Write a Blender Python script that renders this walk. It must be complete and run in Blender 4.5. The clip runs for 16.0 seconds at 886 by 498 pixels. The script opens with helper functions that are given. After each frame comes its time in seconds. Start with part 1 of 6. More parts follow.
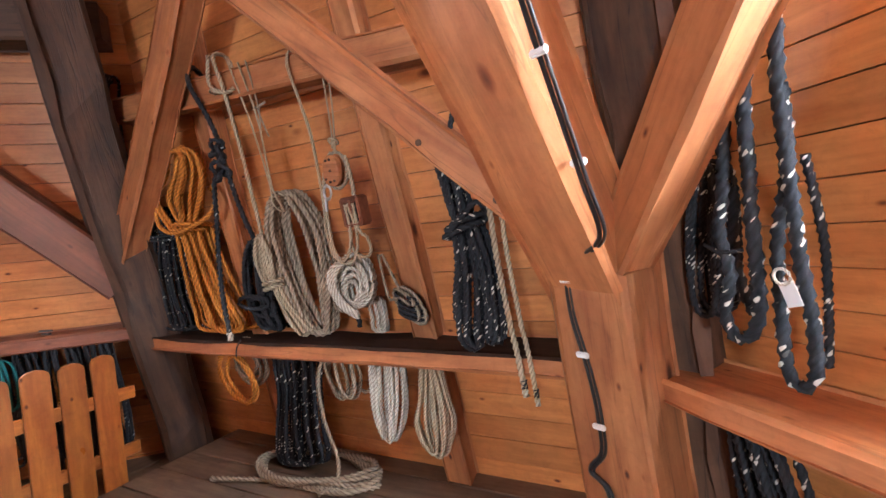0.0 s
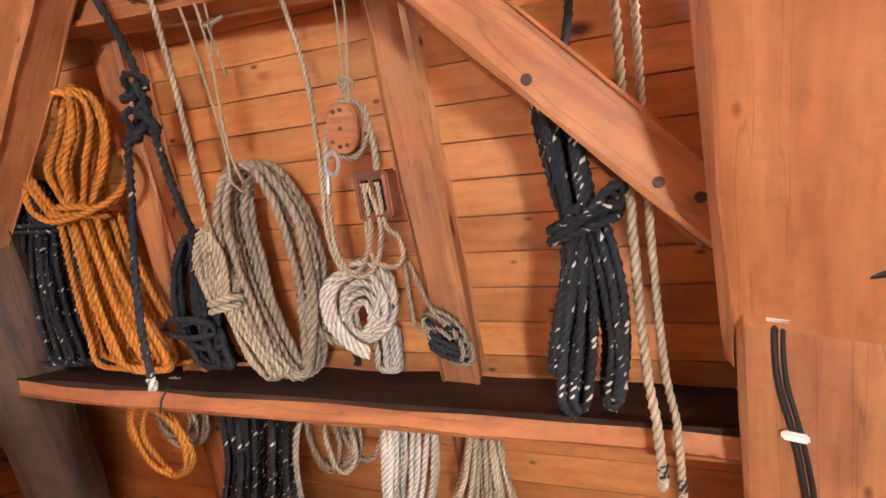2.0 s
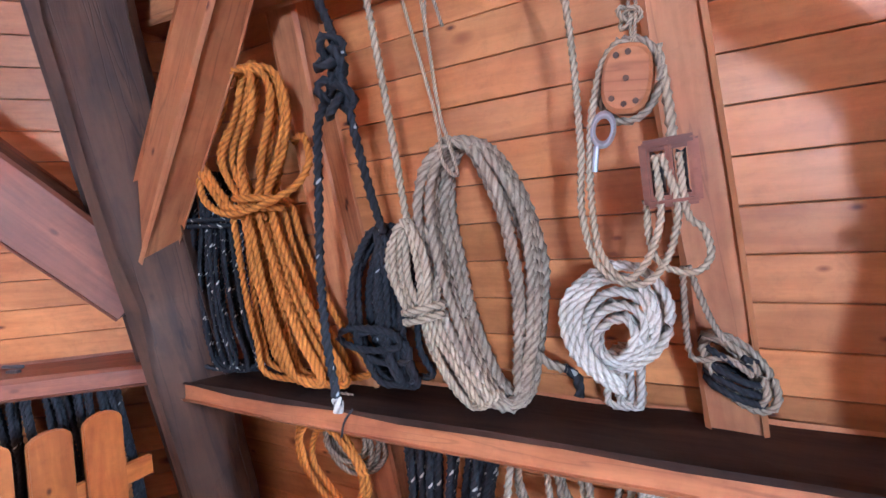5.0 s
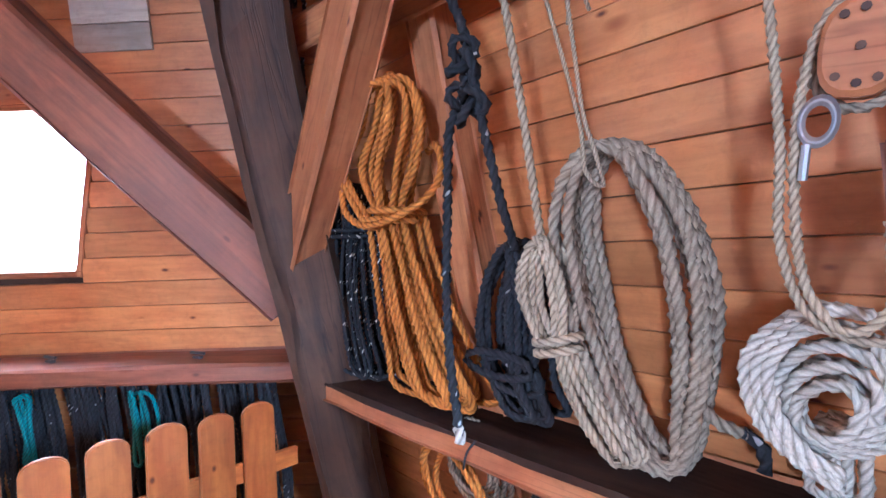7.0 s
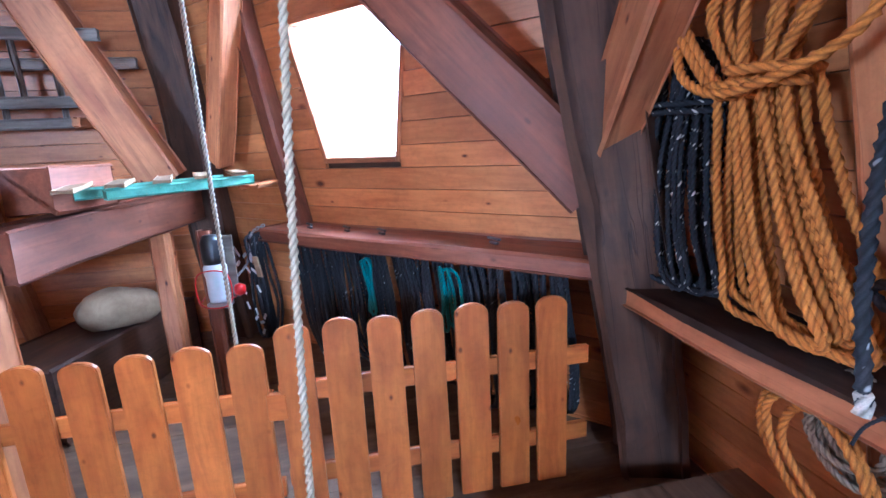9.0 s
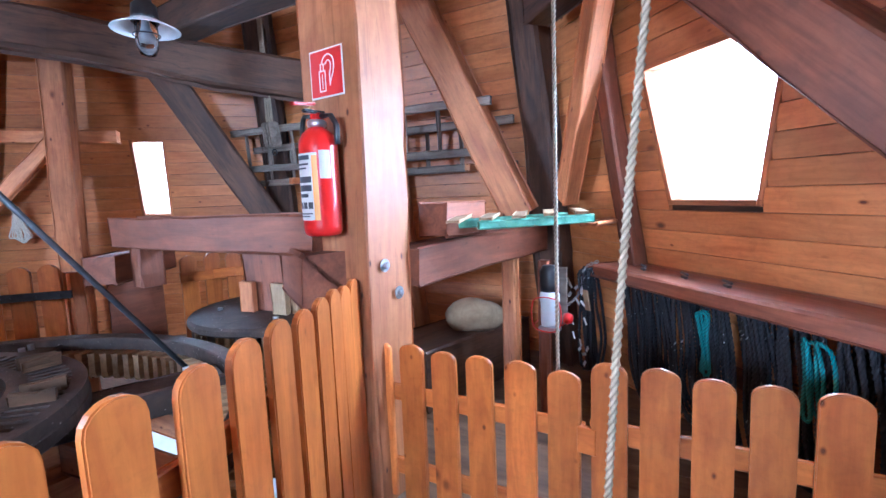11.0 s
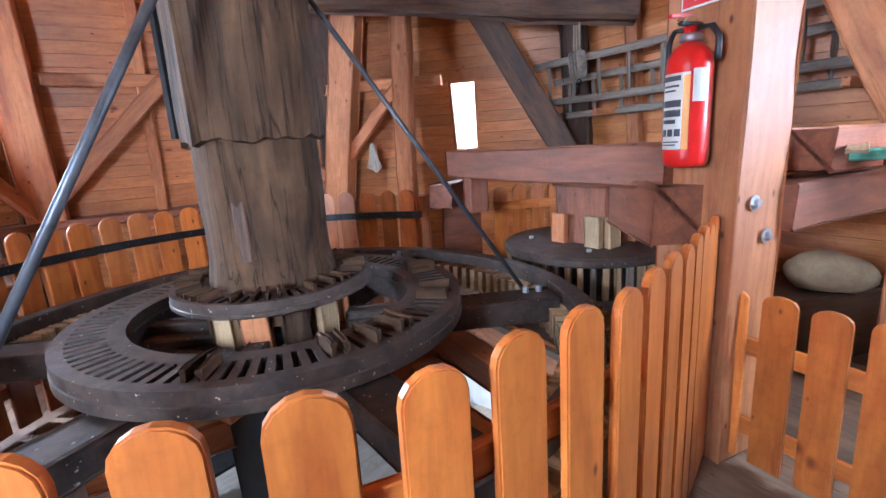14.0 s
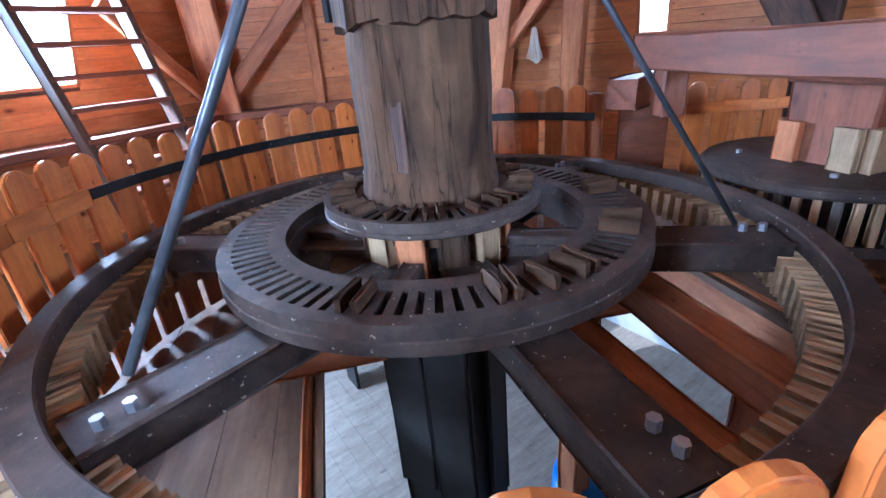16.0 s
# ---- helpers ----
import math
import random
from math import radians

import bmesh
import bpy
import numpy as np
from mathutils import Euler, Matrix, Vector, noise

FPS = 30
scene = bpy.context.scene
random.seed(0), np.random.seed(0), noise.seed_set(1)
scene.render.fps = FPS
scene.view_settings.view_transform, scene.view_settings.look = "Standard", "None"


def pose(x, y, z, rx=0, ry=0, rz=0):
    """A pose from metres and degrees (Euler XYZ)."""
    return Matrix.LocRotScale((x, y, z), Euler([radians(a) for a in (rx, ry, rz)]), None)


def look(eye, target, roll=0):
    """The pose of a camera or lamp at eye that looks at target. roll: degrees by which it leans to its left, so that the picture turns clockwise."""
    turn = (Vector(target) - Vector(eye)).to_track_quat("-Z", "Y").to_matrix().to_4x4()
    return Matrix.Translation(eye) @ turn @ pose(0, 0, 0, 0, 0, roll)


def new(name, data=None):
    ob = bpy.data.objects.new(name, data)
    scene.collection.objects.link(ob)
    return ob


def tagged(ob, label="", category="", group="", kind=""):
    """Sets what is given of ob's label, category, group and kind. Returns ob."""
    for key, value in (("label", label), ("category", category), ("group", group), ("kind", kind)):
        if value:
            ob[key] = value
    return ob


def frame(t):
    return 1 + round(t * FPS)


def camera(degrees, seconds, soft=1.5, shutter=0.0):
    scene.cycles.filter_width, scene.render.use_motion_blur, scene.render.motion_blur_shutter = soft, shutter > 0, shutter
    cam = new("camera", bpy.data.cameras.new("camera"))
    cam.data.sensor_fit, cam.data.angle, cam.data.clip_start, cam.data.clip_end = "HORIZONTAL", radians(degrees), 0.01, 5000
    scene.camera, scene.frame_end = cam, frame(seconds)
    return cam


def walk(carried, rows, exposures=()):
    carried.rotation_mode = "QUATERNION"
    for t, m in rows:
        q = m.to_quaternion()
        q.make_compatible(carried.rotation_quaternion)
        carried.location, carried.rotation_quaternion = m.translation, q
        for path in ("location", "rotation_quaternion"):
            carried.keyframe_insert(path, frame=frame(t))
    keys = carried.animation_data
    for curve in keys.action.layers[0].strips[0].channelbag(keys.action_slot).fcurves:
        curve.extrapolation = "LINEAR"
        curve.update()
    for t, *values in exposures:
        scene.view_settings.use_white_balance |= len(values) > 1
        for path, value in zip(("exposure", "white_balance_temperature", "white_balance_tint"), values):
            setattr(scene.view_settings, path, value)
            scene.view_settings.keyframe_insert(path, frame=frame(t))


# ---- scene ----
cam = camera(87.4, 16.0)
EXPOSURES = [(0.0, 0.65, 5900, 10), (1.5, 1.25, 6150, 10), (2.5, 1.3, 6700, 10), (3.5, 1.35, 5350, 10), (6.5, 1.25, 4600, 10), (8.0, 0.95, 4450, 10), (8.6, 0.7, 4350, 10), (9.3, 0.85, 4400, 10), (10.0, 0.85, 4450, 10), (12.5, 0.45, 5000, 10), (14.5, 0.5, 5200, 10), (16.0, 0.55, 4500, 10)]
PATH = [
    (0, (-0.03, 0.674, 1.349), (-0.267, 2.658, 1.279), -5.1),
    (0.5, (-0.161, 0.875, 1.34), (-0.31, 2.868, 1.255), -5.0),
    (1, (-0.265, 1.077, 1.373), (-0.34, 3.073, 1.268), -5.0),
    (1.5, (-0.397, 1.194, 1.386), (-0.374, 3.192, 1.294), -4.7),
    (2, (-0.502, 1.309, 1.386), (-0.402, 3.304, 1.274), -3.6),
    (2.5, (-0.593, 1.456, 1.377), (-0.529, 3.451, 1.251), -3.2),
    (3, (-0.704, 1.535, 1.374), (-0.669, 3.532, 1.255), -2.5),
    (3.5, (-0.823, 1.584, 1.386), (-0.819, 3.581, 1.287), -2.9),
    (4, (-0.873, 1.608, 1.385), (-0.964, 3.604, 1.299), -2.9),
    (6.5, (-0.961, 1.674, 1.383), (-1.566, 3.58, 1.343), -3.4),
    (7, (-0.92, 1.757, 1.41), (-1.762, 3.571, 1.388), -2.0),
    (7.5, (-0.92, 1.792, 1.411), (-2.034, 3.453, 1.398), -0.4),
    (8, (-0.982, 1.815, 1.405), (-2.313, 3.307, 1.362), -1.7),
    (8.5, (-1.1, 1.836, 1.399), (-2.453, 3.274, 1.079), -1.8),
    (9, (-1.168, 1.849, 1.396), (-2.813, 2.897, 0.953), -2.9),
    (9.5, (-1.174, 1.851, 1.395), (-3.052, 2.412, 0.994), -3.0),
    (10, (-1.138, 1.844, 1.397), (-3.104, 2.047, 1.09), -1.7),
    (10.2, (-1.134, 1.844, 1.397), (-3.112, 1.926, 1.113), -1.7),
    (12.3, (-1.058, 1.8, 1.474), (-2.969, 1.261, 1.232), -3.8),
    (12.5, (-1.057, 1.772, 1.463), (-2.951, 1.181, 1.207), -4.0),
    (13, (-1.034, 1.673, 1.438), (-2.827, 0.849, 1.115), -4.6),
    (13.5, (-0.998, 1.565, 1.42), (-2.662, 0.52, 1.043), -4.1),
    (14, (-0.982, 1.468, 1.413), (-2.51, 0.254, 0.973), -3.6),
    (14.5, (-0.968, 1.352, 1.428), (-2.355, 0.011, 0.9), -3.2),
    (15, (-1.03, 1.287, 1.425), (-2.256, -0.169, 0.809), -3.4),
    (15.5, (-1.109, 1.235, 1.439), (-2.175, -0.301, 0.730), -3.8),
    (16, (-1.140, 1.117, 1.404), (-2.139, -0.416, 0.595), -5.0),
]
walk(cam, [(t, look(eye, target, roll)) for t, eye, target, roll in PATH], EXPOSURES)

# ---- light ----
world = bpy.data.worlds.new("sky")
scene.world = world
world.use_nodes = True
sky = world.node_tree.nodes.new("ShaderNodeTexSky")
sky.sky_type, sky.sun_disc = "NISHITA", False
sky.sun_elevation, sky.sun_rotation = radians(42), radians(150)
background = world.node_tree.nodes["Background"]
background.inputs["Strength"].default_value = 0.15
world.node_tree.links.new(sky.outputs[0], background.inputs["Color"])

# ---- the mill's octagon ----
CX, CY = -2.12, -0.43          # axis of the great shaft
APOTHEM, BATTER = 3.82, 0.13   # inner face of the boarding at the floor, and how fast it leans in
AZIMUTH = {k: 66.5 - 45 * k for k in range(8)}
FLOOR, STAGE, CEILING = 0.0, 0.16, 3.3
TAN = math.tan(radians(22.5))


def on_wall(k, s, z, off=0.0):
    """A place on side k: s metres to the right of its middle as seen from inside, z up, off inwards from the boarding."""
    a = radians(AZIMUTH[k])
    d = APOTHEM - BATTER * z - off
    return Vector((CX + d * math.sin(a) + s * math.cos(a), CY + d * math.cos(a) - s * math.sin(a), z))


def inward(k):
    a = radians(AZIMUTH[k])
    return Vector((-math.sin(a), -math.cos(a), 0.0))


def at_corner(k, r, z):
    """A place on the radius through the corner between sides k and k + 1."""
    a = radians(AZIMUTH[k] - 22.5)
    return Vector((CX + r * math.sin(a), CY + r * math.cos(a), z))


def sky_lamp(k, power):
    m = on_wall(k, 0.0, 1.72, -0.22)
    lamp = bpy.data.lights.new("window_light", "AREA")
    lamp.shape, lamp.size, lamp.size_y, lamp.energy, lamp.color = "RECTANGLE", 1.25, 1.0, power, (0.84, 0.93, 1.0)
    ob = new("window_light", lamp)
    ob.matrix_world = look(m, m + inward(k) + Vector((0, 0, -0.13)))


for side, power in ((0, 360), (2, 150), (4, 120), (6, 450)):
    sky_lamp(side, power)
sun = bpy.data.lights.new("sun", "SUN")
sun.energy, sun.angle, sun.color = 3.0, radians(0.6), (1.0, 0.95, 0.87)
new("sun", sun).matrix_world = look((0, 0, 0), (-0.35, 0.65, -0.67))


# ---- materials ----
def nodes_of(name, rough=0.6, metal=0.0):
    m = bpy.data.materials.new(name)
    m.use_nodes = True
    n, l = m.node_tree.nodes, m.node_tree.links
    b = n["Principled BSDF"]
    b.inputs["Roughness"].default_value, b.inputs["Metallic"].default_value = rough, metal
    return m, n, l, b


def ramp(n, l, source, stops):
    r = n.new("ShaderNodeValToRGB")
    while len(r.color_ramp.elements) < len(stops):
        r.color_ramp.elements.new(0.5)
    for e, (p, c) in zip(r.color_ramp.elements, stops):
        e.position, e.color = p, (*c, 1)
    l.new(source, r.inputs[0])
    return r.outputs[0]


def mapped(n, l, scale, random_shift=True, space="Object"):
    c, m = n.new("ShaderNodeTexCoord"), n.new("ShaderNodeMapping")
    m.inputs["Scale"].default_value = scale
    l.new(c.outputs[space], m.inputs["Vector"])
    if random_shift:
        o, x = n.new("ShaderNodeObjectInfo"), n.new("ShaderNodeMath")
        x.operation, x.inputs[1].default_value = "MULTIPLY", 37.0
        l.new(o.outputs["Random"], x.inputs[0])
        l.new(x.outputs[0], m.inputs["Location"])
    return m.outputs[0]


def noise_tex(n, l, vector, scale, detail=4.0, distortion=0.0, rough=0.55):
    t = n.new("ShaderNodeTexNoise")
    for key, v in (("Scale", scale), ("Detail", detail), ("Distortion", distortion), ("Roughness", rough)):
        t.inputs[key].default_value = v
    if vector is not None:
        l.new(vector, t.inputs["Vector"])
    return t.outputs["Fac"]


def mixed(n, l, a, b, fac=1.0, how="MULTIPLY"):
    m = n.new("ShaderNodeMix")
    m.data_type, m.blend_type = "RGBA", how
    for socket, v in ((m.inputs[0], fac), (m.inputs[6], a), (m.inputs[7], b)):
        if isinstance(v, bpy.types.NodeSocket):
            l.new(v, socket)
        else:
            socket.default_value = v if isinstance(v, float) else (*v, 1)
    return m.outputs[2]


def bumped(n, l, b, height, strength=0.3, distance=0.004):
    u = n.new("ShaderNodeBump")
    u.inputs["Strength"].default_value, u.inputs["Distance"].default_value = strength, distance
    l.new(height, u.inputs["Height"])
    l.new(u.outputs[0], b.inputs["Normal"])


def wood(name, light, dark, rough=0.55, knots=0.5, grain=1.0, wear=0.25, relief=0.35, coat=0.0, cracks=0.0):
    """Timber whose grain runs along the piece's own x."""
    m, n, l, b = nodes_of(name, rough)
    v = mapped(n, l, (0.9, 9 * grain, 9 * grain))
    big = noise_tex(n, l, v, 1.6, 5, 1.2)
    c = ramp(n, l, big, ((0.3, dark), (0.62, light)))
    fine = noise_tex(n, l, mapped(n, l, (5, 90 * grain, 90 * grain)), 1.0, 4)
    c = mixed(n, l, c, ramp(n, l, fine, ((0.35, (0.74, 0.69, 0.65)), (0.6, (1, 1, 1)))), 0.6)
    for scale, core, edge, share in ((3.6, 0.05, 0.1, 0.55), (7.5, 0.05, 0.085, 1.0)):
        k = n.new("ShaderNodeTexVoronoi")
        k.inputs["Scale"].default_value = scale
        l.new(mapped(n, l, (0.8, 1.6, 1.6)), k.inputs["Vector"])
        sep = n.new("ShaderNodeSeparateColor")
        l.new(k.outputs["Color"], sep.inputs[0])
        there = ramp(n, l, sep.outputs[0], ((1 - 0.5 * share, (0, 0, 0)), (1.02 - 0.5 * share, (1, 1, 1))))
        spot = ramp(n, l, k.outputs["Distance"], ((core, (0.16, 0.07, 0.04)), (edge, (0.62, 0.5, 0.42)), (edge * 1.5, (1, 1, 1))))
        c = mixed(n, l, c, spot, mixed(n, l, there, (knots, knots, knots)), "MULTIPLY")
    patch = noise_tex(n, l, mapped(n, l, (1.5, 2.5, 2.5)), 1.4, 6, 0.4)
    c = mixed(n, l, c, ramp(n, l, patch, ((0.35, (0.5, 0.45, 0.42)), (0.6, (1, 1, 1)))), wear)
    dust = noise_tex(n, l, mapped(n, l, (7, 7, 7)), 3.0, 8, 0.6, 0.7)
    c = mixed(n, l, c, ramp(n, l, dust, ((0.3, (0.72, 0.68, 0.66)), (0.5, (1, 1, 1)), (0.75, (1.12, 1.12, 1.14)))), 0.55)
    height = mixed(n, l, fine, big, 0.4, "MIX")
    if cracks:
        split = noise_tex(n, l, mapped(n, l, (0.55, 13, 13)), 1.0, 3, 0.5)
        line = ramp(n, l, split, ((0.485, (1, 1, 1)), (0.498, (0.12, 0.1, 0.09)), (0.511, (1, 1, 1))))
        c = mixed(n, l, c, line, cracks)
        height = mixed(n, l, height, line, cracks)
    o, h = n.new("ShaderNodeObjectInfo"), n.new("ShaderNodeHueSaturation")
    r = n.new("ShaderNodeMapRange")
    r.inputs["To Min"].default_value, r.inputs["To Max"].default_value = 0.8, 1.18
    l.new(o.outputs["Random"], r.inputs["Value"])
    l.new(r.outputs[0], h.inputs["Value"])
    l.new(c, h.inputs["Color"])
    l.new(h.outputs[0], b.inputs["Base Color"])
    rr = n.new("ShaderNodeMapRange")
    rr.inputs["To Min"].default_value, rr.inputs["To Max"].default_value = rough - 0.12, rough + 0.15
    l.new(patch, rr.inputs["Value"])
    l.new(rr.outputs[0], b.inputs["Roughness"])
    b.inputs["Coat Weight"].default_value, b.inputs["Coat Roughness"].default_value = coat, 0.25
    bumped(n, l, b, height, relief)
    return m


def stained(name, light, dark, rough, metal=0.0, scale=6.0, relief=0.2, speck=None):
    m, n, l, b = nodes_of(name, rough, metal)
    v = mapped(n, l, (1, 1, 1))
    f = noise_tex(n, l, v, scale, 8, 0.3, 0.65)
    c = ramp(n, l, f, ((0.35, dark), (0.65, light)))
    if speck:
        g = noise_tex(n, l, v, 55.0, 2)
        c = mixed(n, l, c, speck, ramp(n, l, g, ((0.70, (0, 0, 0)), (0.735, (1, 1, 1)))), "MIX")
    l.new(c, b.inputs["Base Color"])
    bumped(n, l, b, noise_tex(n, l, v, scale * 8, 4), relief)
    return m


def plain(name, colour, rough=0.5, metal=0.0, coat=0.0):
    m, n, l, b = nodes_of(name, rough, metal)
    f = noise_tex(n, l, mapped(n, l, (1, 1, 1)), 9.0, 6)
    l.new(mixed(n, l, colour, ramp(n, l, f, ((0.3, (0.8, 0.8, 0.8)), (0.65, (1, 1, 1)))), 0.6), b.inputs["Base Color"])
    b.inputs["Coat Weight"].default_value = coat
    return m


def cordage(name, light, dark, fleck=None, fleck_share=0.2):
    """Laid rope; its uv is turns round and metres along."""
    m, n, l, b = nodes_of(name, 0.85)
    v = mapped(n, l, (1, 1, 1), True, "UV")
    f = noise_tex(n, l, mapped(n, l, (6, 9, 1), True, "UV"), 1.0, 4)
    c = ramp(n, l, f, ((0.3, dark), (0.65, light)))
    fibre = noise_tex(n, l, mapped(n, l, (30, 260, 1), True, "UV"), 1.0, 2)
    c = mixed(n, l, c, ramp(n, l, fibre, ((0.35, (0.6, 0.6, 0.6)), (0.6, (1, 1, 1)))), 0.6)
    # shade between the strands, painted into the colour along each groove
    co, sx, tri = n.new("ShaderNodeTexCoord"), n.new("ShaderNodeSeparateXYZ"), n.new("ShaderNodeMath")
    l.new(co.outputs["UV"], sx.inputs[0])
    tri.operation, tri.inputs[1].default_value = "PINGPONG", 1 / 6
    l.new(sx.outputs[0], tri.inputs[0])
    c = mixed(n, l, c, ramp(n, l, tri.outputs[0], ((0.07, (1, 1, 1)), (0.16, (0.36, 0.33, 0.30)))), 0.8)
    if fleck:
        k = n.new("ShaderNodeTexVoronoi")
        k.inputs["Scale"].default_value = 1.0
        l.new(mapped(n, l, (4.0, 36, 1), True, "UV"), k.inputs["Vector"])
        sep = n.new("ShaderNodeSeparateColor")
        l.new(k.outputs["Color"], sep.inputs[0])
        near = ramp(n, l, k.outputs["Distance"], ((0.26, (1, 1, 1)), (0.36, (0, 0, 0))))
        pick = ramp(n, l, sep.outputs[0], ((1 - fleck_share, (0, 0, 0)), (1.005 - fleck_share, (1, 1, 1))))
        c = mixed(n, l, c, fleck, mixed(n, l, near, pick), "MIX")
    l.new(c, b.inputs["Base Color"])
    bumped(n, l, b, fibre, 0.4, 0.002)
    return m


PLANK = wood("pine_boarding", (0.64, 0.25, 0.075), (0.50, 0.165, 0.045), 0.45, 1.0, 0.5, 0.25, 0.15)
TIMBER = wood("red_brown_timber", (0.56, 0.225, 0.082), (0.38, 0.125, 0.045), 0.6, 1.0, 0.5, 0.35, 0.25, 0.0, 0.35)
TIMBER_RED = wood("deep_red_timber", (0.27, 0.088, 0.04), (0.15, 0.046, 0.022), 0.58, 0.6, 0.8, 0.4)
OLD = wood("old_dark_oak", (0.125, 0.058, 0.03), (0.045, 0.021, 0.012), 0.65, 0.4, 0.6, 0.6, 0.6, 0.0, 0.6)
DARK_SHELF = wood("dark_brown_shelf_top", (0.07, 0.032, 0.019), (0.024, 0.012, 0.008), 0.75, 0.4, 0.6, 0.6, 0.4)
DARK_SHELF.node_tree.nodes["Principled BSDF"].inputs["Specular IOR Level"].default_value = 0.2
SHAFT_WOOD = wood("worn_brown_oak", (0.115, 0.062, 0.032), (0.033, 0.018, 0.011), 0.85, 0.3, 0.5, 0.75, 0.9, 0.0, 0.85)
SHAFT_WOOD.node_tree.nodes["Principled BSDF"].inputs["Specular IOR Level"].default_value = 0.2
GREY = wood("weathered_grey_wood", (0.30, 0.25, 0.20), (0.16, 0.125, 0.10), 0.8, 0.3, 1.0, 0.5, 0.6)
FENCE_WOOD = wood("varnished_pine", (0.58, 0.185, 0.034), (0.38, 0.095, 0.018), 0.32, 0.9, 0.6, 0.2, 0.2, 0.35)
COG_WOOD = wood("hornbeam_cog", (0.50, 0.35, 0.19), (0.30, 0.19, 0.10), 0.6, 0.2, 1.0, 0.5)
FLOOR_WOOD = wood("worn_floor_board", (0.21, 0.13, 0.078), (0.115, 0.068, 0.042), 0.65, 0.5, 0.6, 0.5)
PALE_WOOD = wood("pale_floor_board", (0.55, 0.47, 0.38), (0.42, 0.35, 0.28), 0.6, 0.5, 0.6, 0.3)
GREEN_PAINT = stained("flaking_green_paint", (0.22, 0.50, 0.36), (0.10, 0.28, 0.19), 0.6, 0, 14, 0.3, (0.5, 0.36, 0.22))
IRON = stained("rust_brown_cast_iron", (0.085, 0.058, 0.045), (0.032, 0.023, 0.019), 0.6, 0.25, 9, 0.4, (0.42, 0.37, 0.31))
IRON.node_tree.nodes["Principled BSDF"].inputs["Specular IOR Level"].default_value = 0.35
BLACK_IRON = stained("black_iron", (0.035, 0.033, 0.033), (0.015, 0.015, 0.016), 0.4, 0.6, 9, 0.2)
STEEL = stained("grey_painted_rod", (0.10, 0.105, 0.115), (0.05, 0.052, 0.058), 0.4, 0.4, 12, 0.1)
GALVANISED = plain("galvanised_steel", (0.55, 0.57, 0.60), 0.35, 0.9)
RED = plain("red_enamel", (0.60, 0.012, 0.010), 0.28, 0.0, 0.6)
WHITE = plain("white_paint", (0.80, 0.80, 0.78), 0.5)
SIGN_RED = plain("sign_red", (0.62, 0.02, 0.02), 0.4)
LABEL = plain("paper_label", (0.68, 0.66, 0.60), 0.5)
LABEL_INK = plain("label_ink", (0.06, 0.06, 0.07), 0.5)
ORANGE_INK = plain("orange_ink", (0.75, 0.30, 0.04), 0.5)
BLACK_OAK = stained("black_oak", (0.022, 0.019, 0.017), (0.010, 0.009, 0.008), 0.7, 0, 8)
BLACK_PLASTIC = plain("black_plastic", (0.015, 0.015, 0.016), 0.4)
BRASS = plain("brass", (0.65, 0.45, 0.15), 0.35, 0.9)
LIME = stained("white_lime_wash", (0.82, 0.82, 0.80), (0.68, 0.68, 0.66), 0.85, 0, 4)
ENAMEL = plain("grey_white_enamel", (0.62, 0.66, 0.68), 0.35)
SACK = stained("brown_sackcloth", (0.34, 0.24, 0.14), (0.24, 0.16, 0.09), 0.9, 0, 10)
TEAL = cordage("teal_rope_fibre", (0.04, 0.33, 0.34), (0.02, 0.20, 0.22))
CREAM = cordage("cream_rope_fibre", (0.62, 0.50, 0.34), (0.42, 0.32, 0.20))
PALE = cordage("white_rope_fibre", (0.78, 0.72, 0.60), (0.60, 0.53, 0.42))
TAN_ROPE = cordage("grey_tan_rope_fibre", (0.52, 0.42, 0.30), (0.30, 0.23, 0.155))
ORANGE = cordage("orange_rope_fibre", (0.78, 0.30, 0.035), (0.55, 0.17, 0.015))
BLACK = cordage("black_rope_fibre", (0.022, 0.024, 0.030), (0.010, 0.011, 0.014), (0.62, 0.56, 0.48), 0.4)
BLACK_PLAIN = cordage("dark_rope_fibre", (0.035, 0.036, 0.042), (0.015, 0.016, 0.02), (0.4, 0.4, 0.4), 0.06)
GLASS, _n, _l, _b = nodes_of("clear_glass", 0.02)
_b.inputs["Transmission Weight"].default_value, _b.inputs["IOR"].default_value = 1.0, 1.45


# ---- building blocks ----
def link_mesh(name, bm, material, parent=None, label="", smooth=False):
    me = bpy.data.meshes.new(name)
    bm.to_mesh(me)
    bm.free()
    me.materials.append(material)
    if smooth:
        me.shade_smooth()
    ob = new(name, me)
    if parent is not None:
        ob.parent = parent
    if label:
        ob["label"] = label
    return ob


def part(name, bm, material, parent, label="", smooth=False):
    return link_mesh(name, bm, material, parent, label, smooth)


def thing(name, label, category, place=None, group="", kind=""):
    ob = new(name)
    ob.empty_display_size = 0.05
    if place is not None:
        ob.matrix_basis = place
    return tagged(ob, label, category, group, kind)


def box_bm(x, y, z, bevel=0.006, centre=(0, 0, 0), segments=1):
    bm = bmesh.new()
    bmesh.ops.create_cube(bm, size=1, matrix=Matrix.Translation(centre) @ Matrix.Diagonal((x, y, z, 1)))
    if bevel:
        bmesh.ops.bevel(bm, geom=bm.edges[:], offset=bevel, segments=segments, affect="EDGES")
    return bm


def add_box(bm, x, y, z, centre, turn=None):
    m = Matrix.Translation(centre)
    if turn is not None:
        m = m @ turn
    bmesh.ops.create_cube(bm, size=1, matrix=m @ Matrix.Diagonal((x, y, z, 1)))


